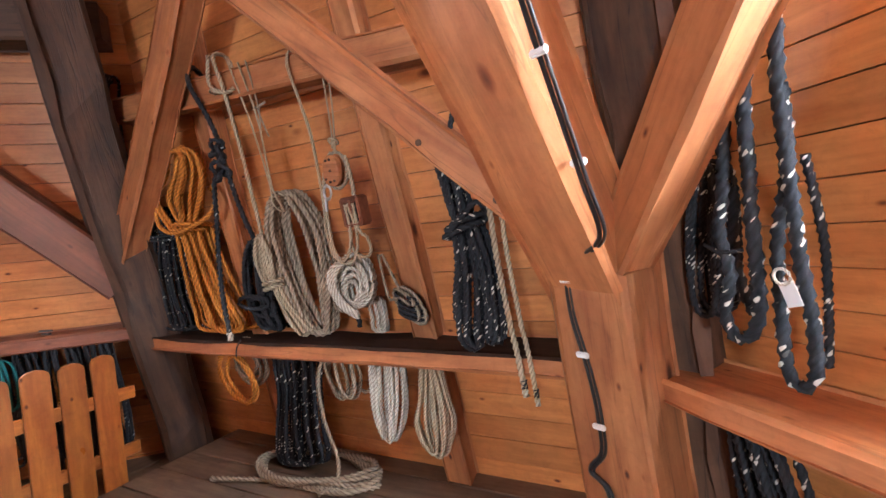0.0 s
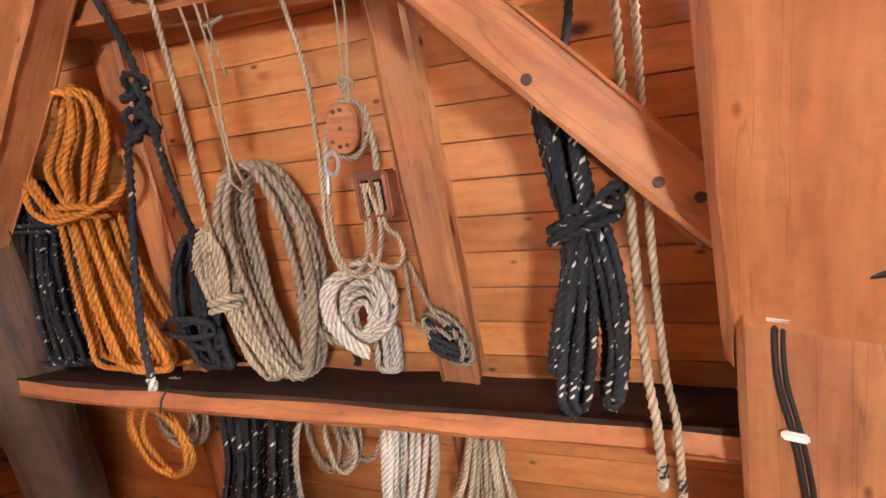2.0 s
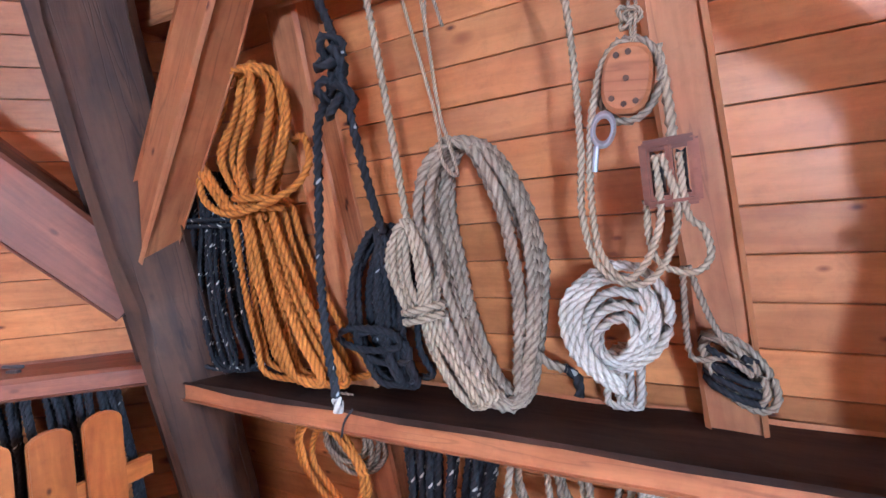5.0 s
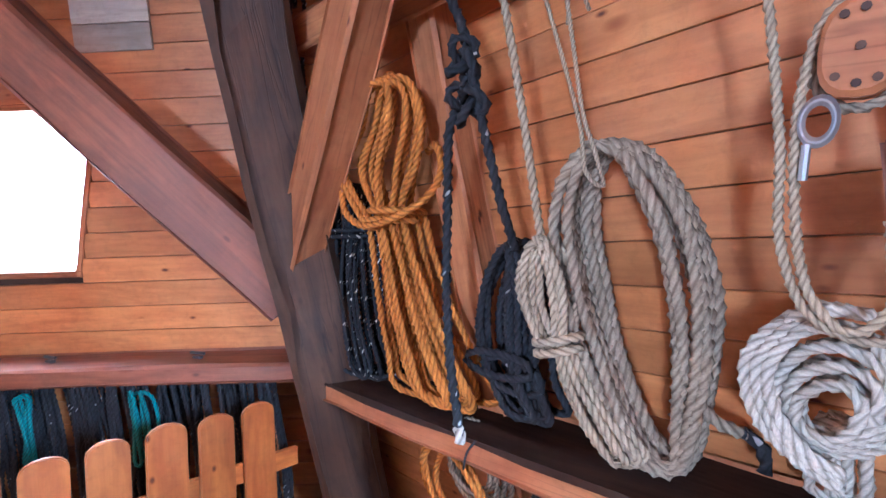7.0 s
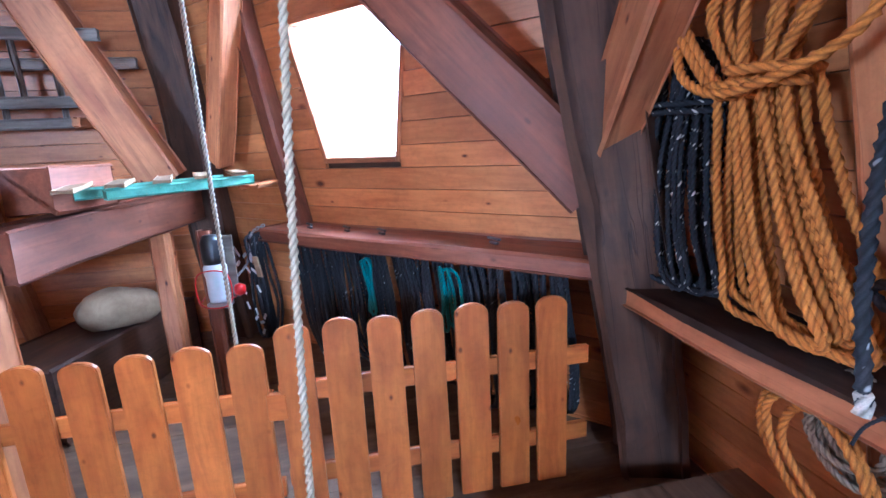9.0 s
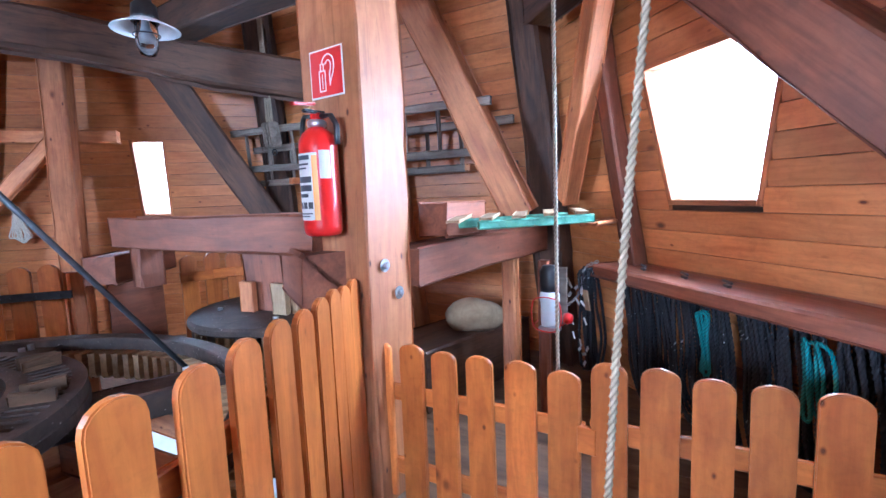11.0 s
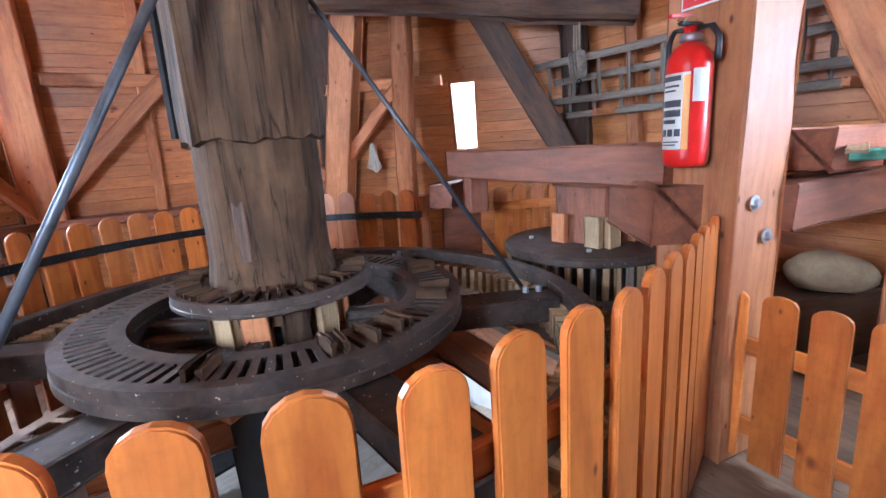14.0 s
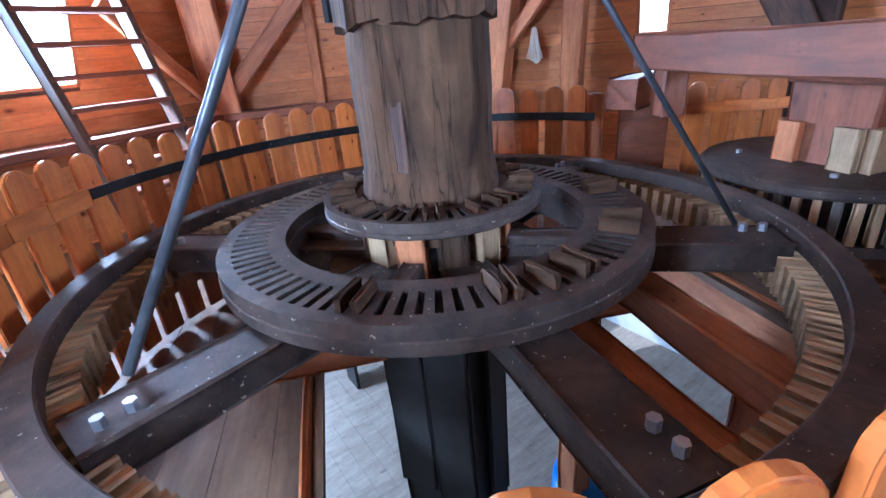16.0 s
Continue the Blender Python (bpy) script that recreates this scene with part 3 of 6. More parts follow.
# ---- post with the fire extinguisher ----
PX, PY = -3.24, 1.18
FRONT = Vector((0.889, -0.457, 0))
RIGHT = Vector((0.457, 0.889, 0))
timber("post", (PX, PY, 0), (PX, PY, 3.3), 0.36, 0.30, TIMBER, "square reddish post carrying the fire extinguisher", FRONT, "post", 0.008)
timber("beam", (-3.32, 1.36, 1.08), (-4.75, 2.10, 1.08), 0.2, 0.2, TIMBER_RED, "red-brown beam bolted to the post", (0, 0, 1), "beam")
timber("beam", (-3.20, 1.03, 1.26), (-4.02, -0.75, 1.26), 0.2, 0.2, TIMBER_RED, "long red-brown beam over the stone nut", (0, 0, 1), "beam")
timber("hanger", (-3.90, -0.50, 1.16), (-3.90, -0.50, 0.9), 0.13, 0.16, TIMBER_RED, "short hanger below the long beam", FRONT, "post")
timber("sill_beam", (-3.75, -0.72, 1.02), (-4.6, -0.95, 1.02), 0.2, 0.2, TIMBER_RED, "dark red sill beam behind the fence", (0, 0, 1), "beam")
timber("beam_end", (-3.06, 1.09, 1.065), (-3.60, 0.72, 1.065), 0.27, 0.265, TIMBER_RED, "short squared beam end below the post beam", (0, 0, 1), "beam")
timber("timber_block", (-3.62, 1.47, 1.285), (-4.0, 1.66, 1.285), 0.2, 0.2, TIMBER_RED, "red-brown timber block lying on the beam", (0, 0, 1), "block")
timber("prop", (-4.22, 1.9, 0.0), (-4.22, 1.9, 0.98), 0.1, 0.1, TIMBER, "slim pale prop below the beam", FRONT, "post")


# ---- great shaft and wheels ----
def ring_bm(r0, r1, z0, z1, sides=96):
    bm = bmesh.new()
    loops = []
    for r, z in ((r0, z0), (r1, z0), (r1, z1), (r0, z1)):
        loops.append([bm.verts.new((r * math.cos(2 * math.pi * i / sides), r * math.sin(2 * math.pi * i / sides), z)) for i in range(sides)])
    for a, b in zip(loops, loops[1:] + loops[:1]):
        for i in range(sides):
            bm.faces.new((a[i], a[(i + 1) % sides], b[(i + 1) % sides], b[i]))
    bmesh.ops.recalc_face_normals(bm, faces=bm.faces[:])
    bmesh.ops.bevel(bm, geom=[e for e in bm.edges if e.calc_face_angle() > 0.8], offset=0.006, segments=1, affect="EDGES")
    return bm


def slotted_ring_bm(r0, r1, z0, z1, count, s0, s1, share=0.45):
    """A flat ring pierced by radial slots between radii s0 and s1."""
    bm = bmesh.new()
    angles = []
    for i in range(count):
        a = 2 * math.pi * i / count
        angles += [(a, True), (a + 2 * math.pi / count * share, False)]
    radii = (r0, s0, s1, r1)
    grid = {}
    for j, (a, _) in enumerate(angles):
        for i, r in enumerate(radii):
            for h, z in enumerate((z0, z1)):
                grid[j, i, h] = bm.verts.new((r * math.cos(a), r * math.sin(a), z))
    n = len(angles)
    for j in range(n):
        k = (j + 1) % n
        hole = angles[j][1]
        for i in range(3):
            if hole and i == 1:
                for p, q in (((j, 1), (k, 1)), ((k, 2), (j, 2)), ((j, 2), (j, 1)), ((k, 1), (k, 2))):
                    bm.faces.new((grid[p + (0,)], grid[q + (0,)], grid[q + (1,)], grid[p + (1,)]))
                continue
            bm.faces.new((grid[j, i, 1], grid[j, i + 1, 1], grid[k, i + 1, 1], grid[k, i, 1]))
            bm.faces.new((grid[j, i, 0], grid[k, i, 0], grid[k, i + 1, 0], grid[j, i + 1, 0]))
        for i in (0, 3):
            bm.faces.new((grid[j, i, 0], grid[k, i, 0], grid[k, i, 1], grid[j, i, 1]))
    bmesh.ops.recalc_face_normals(bm, faces=bm.faces[:])
    return bm


AXIS = Matrix.Translation((CX, CY, 0))
shaft = thing("great_shaft", "thick worn grey oak upright shaft with a stepped collar", "shaft", AXIS)


def shaft_bm(profile, sides=28, seed=1, wobble=0.012, ragged=0.0):
    """A hewn round timber from (radius, z) pairs, with flats, hollows and a ragged lower end."""
    rng = random.Random(seed)
    bm = bmesh.new()
    rings = []
    wob = [rng.uniform(-wobble, wobble) for _ in range(sides)]
    drop = [rng.choice((0.0, 0.25, 0.6, 1.0)) * ragged for _ in range(sides)]
    for j, (r, z) in enumerate(profile):
        ring = []
        for i in range(sides):
            a = 2 * math.pi * i / sides
            rr = r + wob[i] + 0.006 * noise.noise(Vector((3 * math.cos(a), 3 * math.sin(a), z * 4)))
            ring.append(bm.verts.new((rr * math.cos(a), rr * math.sin(a), z - (drop[i] if j < 2 else 0.0))))
        rings.append(ring)
    for a, b in zip(rings, rings[1:]):
        for i in range(sides):
            bm.faces.new((a[i], a[(i + 1) % sides], b[(i + 1) % sides], b[i]))
    bm.faces.new(rings[0][::-1])
    bm.faces.new(rings[-1])
    bmesh.ops.recalc_face_normals(bm, faces=bm.faces[:])
    # grain along local x: stand the piece up by its matrix
    bmesh.ops.rotate(bm, verts=bm.verts[:], matrix=Matrix.Rotation(radians(90), 3, "Y"))
    return bm


UPRIGHT = Matrix.Rotation(radians(-90), 4, "Y")
lower_trunk = part("trunk", shaft_bm([(0.272, 0.72), (0.276, 0.90), (0.258, 1.0), (0.255, 1.12), (0.26, 1.25), (0.258, 1.38), (0.256, 1.52)], 30, 4, 0.005), SHAFT_WOOD, shaft)
lower_trunk.matrix_basis = UPRIGHT
casing = part("casing", shaft_bm([(0.262, 1.485), (0.286, 1.49), (0.288, 1.6), (0.284, 1.9), (0.288, 2.3), (0.285, 2.8), (0.285, 3.3)], 44, 8, 0.006, 0.028), SHAFT_WOOD, shaft, "thicker hewn upper part with a ragged lower edge")
casing.matrix_basis = UPRIGHT
for i, (turn, z, h) in enumerate(((-24, 1.12, 0.24), (150, 1.2, 0.2))):
    part("scar", timber_bm(h, 0.05, 0.012, 65 + i, 0.004, 0.003), OLD, shaft, "dark mortise scar").matrix_basis = Matrix.Rotation(radians(turn + 60), 4, "Z") @ Matrix.Translation((0.253, 0, z)) @ UPRIGHT
foot = part("foot", timber_bm(3.1, 0.42, 0.42, 9, 0.03, 0.008), BLACK_OAK, shaft, "black square foot of the shaft")
foot.matrix_basis = Matrix.Rotation(radians(28), 4, "Z") @ Matrix.Translation((0, 0, -0.98)) @ UPRIGHT
for i, (x, y, low) in enumerate(((0.225, -0.10, -0.62), (0.228, 0.12, -1.3), (-0.05, 0.226, -0.9))):
    slab = part("slab", timber_bm(0.5 - low, 0.2, 0.03, 66 + i, 0.006, 0.004), BLACK_OAK, shaft, "black board on the foot")
    slab.matrix_basis = Matrix.Rotation(radians(28), 4, "Z") @ Matrix.Translation((x, y, (0.5 + low) / 2)) @ Matrix.Rotation(radians(90 if i == 2 else 0), 4, "Z") @ UPRIGHT
for i in range(8):
    block = part("hub_block", timber_bm(0.2, 0.1, 0.13, 75 + i, 0.008, 0.003), (TIMBER, OLD, COG_WOOD)[i % 3], shaft, "wooden block wedged under the hub")
    block.matrix_basis = Matrix.Rotation(radians(45 * i + 14), 4, "Z") @ Matrix.Translation((0.31, 0, 0.42)) @ Matrix.Rotation(radians(90), 4, "X")
for i in range(12):
    a = 2 * math.pi * (i + 0.3) / 12
    w = part("wedge", timber_bm(0.26, 0.11, 0.07, 80 + i, 0.006, 0.003), (COG_WOOD, TIMBER, SHAFT_WOOD)[i % 3], shaft, "wooden wedge round the shaft")
    w.matrix_basis = Matrix.Rotation(a, 4, "Z") @ Matrix.Translation((0.275, 0, 0.71)) @ Matrix.Rotation(radians(-90), 4, "Y")
part("strap", tube_bm(0.02, 0.9, 6), BLACK_IRON, shaft).matrix_basis = Matrix.Rotation(radians(-28), 4, "Z") @ Matrix.Translation((0.30, 0, 1.5))

wheel = thing("great_spur_wheel", "large iron spur wheel with wooden cogs and six arms", "gear wheel", AXIS)
part("rim", ring_bm(1.355, 1.445, 0.60, 0.675, 120), IRON, wheel)
SPUR = 108
cog_mesh = timber_bm(0.25, 0.046, 0.15, 5, 0.008, 0.002).copy()
cog_data = bpy.data.meshes.new("cog")
cog_mesh.to_mesh(cog_data)
cog_mesh.free()
cog_data.materials.append(COG_WOOD)
for i in range(SPUR):
    cog = new("cog", cog_data)
    cog.parent = wheel
    cog.matrix_basis = Matrix.Rotation(2 * math.pi * i / SPUR, 4, "Z") @ Matrix.Translation((1.40, 0, 0.535))
for i in range(6):
    a = radians(60 * i + 16)
    arm = part("arm", timber_bm(1.07, 0.19, 0.12, 30 + i, 0.008, 0.002), IRON, wheel)
    arm.matrix_basis = Matrix.Rotation(a, 4, "Z") @ Matrix.Translation((0.80, 0, 0.59))
    for x in (1.2, 1.27):
        part("bolt", tube_bm(0.017, 0.03, 6), GALVANISED, arm).matrix_basis = Matrix.Translation((x - 0.80, 0.03, 0.06))
part("hub", ring_bm(0.30, 0.46, 0.50, 0.60, 48), IRON, wheel)

crown = thing("slotted_gear_ring", "wide cast iron ring pierced by slots, holding worn cogs", "gear wheel", AXIS)
part("ring", slotted_ring_bm(0.60, 0.845, 0.715, 0.765, 90, 0.665, 0.795), IRON, crown)
part("lip", ring_bm(0.82, 0.85, 0.665, 0.716, 96), IRON, crown)
part("inner_lip", ring_bm(0.595, 0.62, 0.60, 0.716, 96), IRON, crown)
for i in (17, 18, 20, 22, 23, 29, 31, 38, 39, 68, 9, 10):
    a = 2 * math.pi * (i + 0.22) / 90
    cog = part("worn_cog", timber_bm(0.135, 0.022, 0.075, 200 + i, 0.006, 0.005), SHAFT_WOOD, crown, "worn grey wooden cog stub")
    cog.matrix_basis = Matrix.Rotation(a, 4, "Z") @ Matrix.Translation((0.73, 0, 0.775))
for i in range(4):
    arm = part("bracket", timber_bm(0.34, 0.09, 0.09, 150 + i, 0.008, 0.002), IRON, crown)
    arm.matrix_basis = Matrix.Rotation(radians(90 * i + 40), 4, "Z") @ Matrix.Translation((0.46, 0, 0.64))

collar = thing("collar_gear", "small slotted iron ring round the foot of the shaft", "gear wheel", AXIS)
part("ring", slotted_ring_bm(0.275, 0.432, 0.845, 0.88, 56, 0.315, 0.405), IRON, collar)
part("lip", ring_bm(0.41, 0.436, 0.82, 0.846, 64), IRON, collar)
for i in range(0, 56, 1):
    if i % 7 in (0, 1, 2, 5):
        cog = part("worn_cog", timber_bm(0.10, 0.014, 0.045, 260 + i, 0.004, 0.003), SHAFT_WOOD, collar)
        cog.matrix_basis = Matrix.Rotation(2 * math.pi * (i + 0.22) / 56, 4, "Z") @ Matrix.Translation((0.36, 0, 0.885))

# iron stays from the shaft to the rim
for p, q, r in (((-0.97, -0.26, 0.645), (-1.93, -0.15, 2.33), 0.0165), ((-3.11, 0.31, 0.63), (-2.35, -0.25, 2.04), 0.012)):
    p, q = Vector(p), Vector(q)
    bar = link_mesh("iron_stay", tube_bm(r, (q - p).length, 12), STEEL, smooth=True)
    bar.matrix_basis = Matrix.Translation(p) @ (q - p).to_track_quat("Z", "Y").to_matrix().to_4x4()
    tagged(bar, "round grey iron stay from wheel rim to shaft", "stay", "iron stays")

# stone nut
nut = thing("stone_nut", "dark wooden pinion with upright staves on a squared spindle", "gear wheel", Matrix.Translation((-4.22, 0.26, 0)))
part("disc", lathe_bm([(0.02, 0.62), (0.60, 0.62), (0.615, 0.635), (0.615, 0.665), (0.60, 0.68), (0.02, 0.69)], 64), IRON, nut)
part("lower_disc", lathe_bm([(0.02, 0.36), (0.60, 0.36), (0.60, 0.41), (0.02, 0.41)], 64), IRON, nut)
for i in range(48):
    st = part("stave", timber_bm(0.22, 0.036, 0.05, 300 + i % 5, 0.006, 0.002), COG_WOOD if i % 3 else GREY, nut)
    st.matrix_basis = Matrix.Rotation(2 * math.pi * i / 48, 4, "Z") @ Matrix.Translation((0.57, 0, 0.515)) @ Matrix.Rotation(radians(90), 4, "Y")
BLOCK = Matrix.Translation((0.02, 0.06, 0)) @ Matrix.Rotation(radians(74.3), 4, "Z")
spindle = part("spindle", timber_bm(0.40, 0.40, 0.42, 360, 0.012, 0.003), TIMBER_RED, nut, "square red-brown block on the spindle")
spindle.matrix_basis = BLOCK @ Matrix.Translation((0, 0, 0.88)) @ Matrix.Rotation(radians(90), 4, "Y")
part("cap_board", timber_bm(0.45, 0.43, 0.035, 361, 0.006, 0.002), TIMBER_RED, nut).matrix_basis = BLOCK @ Matrix.Translation((0, 0, 1.095))
part("bearing", lathe_bm([(0.02, 1.11), (0.05, 1.112), (0.05, 1.135), (0.03, 1.15), (0.03, 1.19)], 16), BLACK_IRON, nut)
for i in range(4):
    for j, x in enumerate((-0.15, 0.13)):
        w = part("wedge", timber_bm(0.21, 0.12, 0.05, 370 + 2 * i + j, 0.006, 0.002), COG_WOOD if (i + j) % 2 else TIMBER, nut)
        w.matrix_basis = BLOCK @ Matrix.Rotation(radians(90 * i), 4, "Z") @ Matrix.Translation((x, -0.225, 0.785)) @ Matrix.Rotation(radians(90), 4, "Z") @ Matrix.Rotation(radians(90), 4, "Y")
for i in range(4):
    part("bolt", tube_bm(0.018, 0.02, 6), GALVANISED, nut).matrix_basis = Matrix.Rotation(radians(90 * i + 20), 4, "Z") @ Matrix.Translation((0.42, 0, 0.68))

# beams under the wheel
timber("bridge_beam", (-2.36, 0.0, 0.36), (-2.10, 0.86, 0.36), 0.16, 0.16, TIMBER, "pale brown beam running under the wheel arm", category="beam")
timber("bridge_beam", (-2.87, -0.10, 0.34), (-2.55, 0.86, 0.34), 0.15, 0.16, TIMBER, "pale brown beam running under the wheel arm", category="beam")
timber("bridge_beam", (-1.35, -0.75, 0.20), (-3.1, -0.02, 0.20), 0.16, 0.15, TIMBER, "pale brown cross beam below the hub", category="beam")
timber("bridge_post", (-2.70, 0.66, 0.0), (-2.70, 0.66, 0.26), 0.12, 0.14, TIMBER, "short block under the beam", (1, 0, 0), "post")


# ---- fences ----
def picket_bm(w, h, d, seed):
    rng = random.Random(seed)
    bm = bmesh.new()
    w = w * rng.uniform(0.96, 1.04)
    outline = [(-w / 2, 0), (w / 2, 0), (w / 2, h - w * 0.42)]
    for i in range(1, 8):
        a = math.pi * i / 8
        outline.append((w / 2 * math.cos(a), h - w * 0.42 + w * 0.42 * math.sin(a)))
    outline.append((-w / 2, h - w * 0.42))
    front = [bm.verts.new((z, x, d / 2)) for x, z in outline]
    back = [bm.verts.new((z, x, -d / 2)) for x, z in outline]
    n = len(front)
    bm.faces.new(front)
    bm.faces.new(back[::-1])
    for i in range(n):
        bm.faces.new((front[i], back[i], back[(i + 1) % n], front[(i + 1) % n]))
    bmesh.ops.recalc_face_normals(bm, faces=bm.faces[:])
    bmesh.ops.bevel(bm, geom=[e for e in bm.edges if e.calc_face_angle() > 1.2], offset=0.004, segments=2, affect="EDGES")
    return bm


PICKETS = [bpy.data.meshes.new("picket") for _ in range(5)]


def picket(parent, x, y, top, facing, base=0.03, w=0.122, variant=0, lean=0.0):
    """A picket whose face looks along facing (unit, level)."""
    me = PICKETS[variant % 5]
    if not len(me.vertices):
        b = picket_bm(w, 1.0, 0.024, 11 + variant)
        b.to_mesh(me)
        b.free()
        me.materials.append(FENCE_WOOD)
    ob = new("picket", me)
    ob.parent = parent
    f = Vector(facing).normalized()
    up = Vector((0, 0, 1))
    m = Matrix((up, f.cross(up) * -1, f)).transposed().to_4x4()
    h = top - base
    ob.matrix_basis = Matrix.Translation((x, y, base)) @ m @ Matrix.Rotation(lean, 4, "Z") @ Matrix.Diagonal((h, 1, 1, 1))
    return ob


def fence_run(name, label, points, top, rails, inside, rail_side=-1, ends=(0.07, 0.07), group=""):
    """Pickets at the points; inside: a place that the faces look at."""
    fence = thing(name, label, "fence", group=group)
    pts = [Vector((x, y, 0)) for x, y in points]
    for i, p in enumerate(pts):
        t = (pts[min(i + 1, len(pts) - 1)] - pts[max(i - 1, 0)]).normalized()
        f = Vector((-t.y, t.x, 0))
        if f.dot(Vector((*inside, 0)) - p) < 0:
            f = -f
        picket(fence, p.x, p.y, top + 0.006 * math.sin(i * 2.1), f, variant=i, lean=0.006 * math.sin(i * 1.7))
    for z in rails:
        for i in range(len(pts) - 1):
            a, b = pts[i], pts[i + 1]
            t = (b - a).normalized()
            f = Vector((-t.y, t.x, 0))
            if f.dot(Vector((*inside, 0)) - a) < 0:
                f = -f
            a2 = a - t * (ends[0] if i == 0 else 0) + f * 0.026 * rail_side
            b2 = b + t * (ends[1] if i == len(pts) - 2 else 0) + f * 0.026 * rail_side
            m, length = along((a2.x, a2.y, z), (b2.x, b2.y, z))
            r = part("rail", timber_bm(length + 0.002, 0.026, 0.075, int(z * 100) + i, 0.004, 0.001), FENCE_WOOD, fence)
            r.matrix_basis = m
    return fence


A, F = Vector((-3.121, 1.273)), Vector((-2.785, 2.052))
gate = fence_run("gate", "closed varnished pine picket gate with black hinges", [(A + (F - A) * i / 5)[:] for i in range(6)], 0.77, (0.53, 0.17), (0, 1))
G, N = Vector((-2.715, 2.20)), Vector((-2.35, 3.077))
fence_run("picket_fence", "short varnished pine picket fence beside the gate", [(G + (N - G) * i / 6)[:] for i in range(7)], 0.82, (0.555, 0.215), (0, 1), ends=(0.07, 0.16))
near = [(-0.77, 0.36), (-0.885, 0.565), (-1.02, 0.715), (-1.165, 0.832), (-1.31, 0.941), (-1.475, 1.034), (-1.66, 1.09), (-1.82, 1.145), (-1.99, 1.177), (-2.16, 1.19), (-2.33, 1.20), (-2.48, 1.205), (-2.62, 1.205), (-2.75, 1.205), (-2.87, 1.205), (-2.98, 1.205)]
fence_run("picket_fence", "varnished pine picket fence round the great wheel", near, 1.085, (0.85, 0.25), (0, 3), group="wheel fence")
far = []
for i in range(29):
    a = radians(2 - 5.8 * i)
    far.append((CX + 1.62 * math.cos(a), CY + 1.62 * math.sin(a)))
fence_run("picket_fence", "varnished pine picket fence behind the great wheel", far, 1.085, (0.25,), (CX, CY), group="wheel fence")


# ---- ropes on the rope wall ----
def strands(k, spine, n, r, off, seed, depth=0.05, jitter=0.012):
    """Closed loops that follow a spine of (s, z, half width) on side k."""
    rng = random.Random(seed)
    lines = []
    for i in range(n):
        u = sorted((rng.uniform(-1, 1), rng.uniform(-1, 1)))
        if u[1] - u[0] < 0.35:
            u[0] -= 0.25
            u[1] += 0.25
        d = [off + rng.uniform(-depth, depth) for _ in (0, 1)]
        cut = rng.uniform(0, 0.05)
        pts = []
        for side, order in ((0, spine), (1, spine[::-1])):
            for s, z, w in order:
                end = (z == spine[-1][1])
                pts.append(on_wall(k, s + u[side] * w + rng.uniform(-jitter, jitter), z + (cut if end else 0) + rng.uniform(-jitter, jitter) * 0.5, d[side] + rng.uniform(-jitter, jitter)))
        lines.append((pts, r, True))
    return lines


def wrap(k, s, z, w, off, depth, r, turns, tilt=0.0, rise=None):
    """Turns of rope round a bundle's neck."""
    pts = []
    rise = 2.1 * r if rise is None else rise
    n = 12
    for i in range(int(turns * n) + 1):
        a = 2 * math.pi * i / n
        pts.append(on_wall(k, s + w * math.cos(a), z + rise * i / n + tilt * math.cos(a), off + depth * math.sin(a)))
    return (pts, r, False)


def oval(k, s, z, a, b, off, lean=0.0, n=14, rng=None, jitter=0.0, depth=0.0):
    pts = []
    for i in range(n):
        t = 2 * math.pi * i / n
        j = (lambda: rng.uniform(-jitter, jitter)) if rng else (lambda: 0.0)
        pts.append(on_wall(k, s + a * math.cos(t) - lean * math.sin(t) + j(), z + b * math.sin(t) + j(), off + depth * math.sin(t + 1) + j()))
    return pts


def knot(k, s, z, size, off, r, seed=0):
    rng = random.Random(seed)
    pts = []
    turn = rng.random() * 6
    for i in range(24):
        t = 2 * math.pi * i / 24
        x, y, d = math.sin(t) + 2 * math.sin(2 * t), math.cos(t) - 2 * math.cos(2 * t), -math.sin(3 * t)
        c, e = math.cos(turn), math.sin(turn)
        pts.append(on_wall(k, s + size * (x * c - y * e) / 3, z + size * (x * e + y * c) / 3, off + size * 0.45 * d))
    return (pts, r, True)


def path(k, pts, r):
    return ([on_wall(k, *p) for p in pts], r, False)


def rope_thing(name, label, lines, material, group="ropes", extra=()):
    """A rope and, as parts, what else belongs to it: (name, lines, material, label)."""
    ob = rope_mesh(name, lines, material)
    tagged(ob, label, "rope", group)
    for part_name, part_lines, part_material, part_label in extra:
        rope_mesh(part_name, part_lines, part_material, ob, part_label)
    return ob


def skein(k, left, right, n, r, off, seed, depth=0.05, spread=0.8):
    """Nested turns of one rope between a left and a right line of (s, z), top first; spread: how far the turns close in."""
    rng = random.Random(seed)
    lines = []
    for i in range(n):
        u, v = spread * rng.random() * 0.5, spread * rng.random() * 0.5
        d0, d1 = off + rng.uniform(-depth, depth), off + rng.uniform(-depth, depth)
        pts = []
        for line, other, share, d in ((left, right, u, d0), (right[::-1], left[::-1], v, d1)):
            for (s, z), (s2, _) in zip(line, other):
                pts.append(on_wall(k, s + (s2 - s) * share + rng.uniform(-0.005, 0.005), z + rng.uniform(-0.012, 0.012), d + rng.uniform(-0.006, 0.006)))
        lines.append((pts, r, True))
    return lines


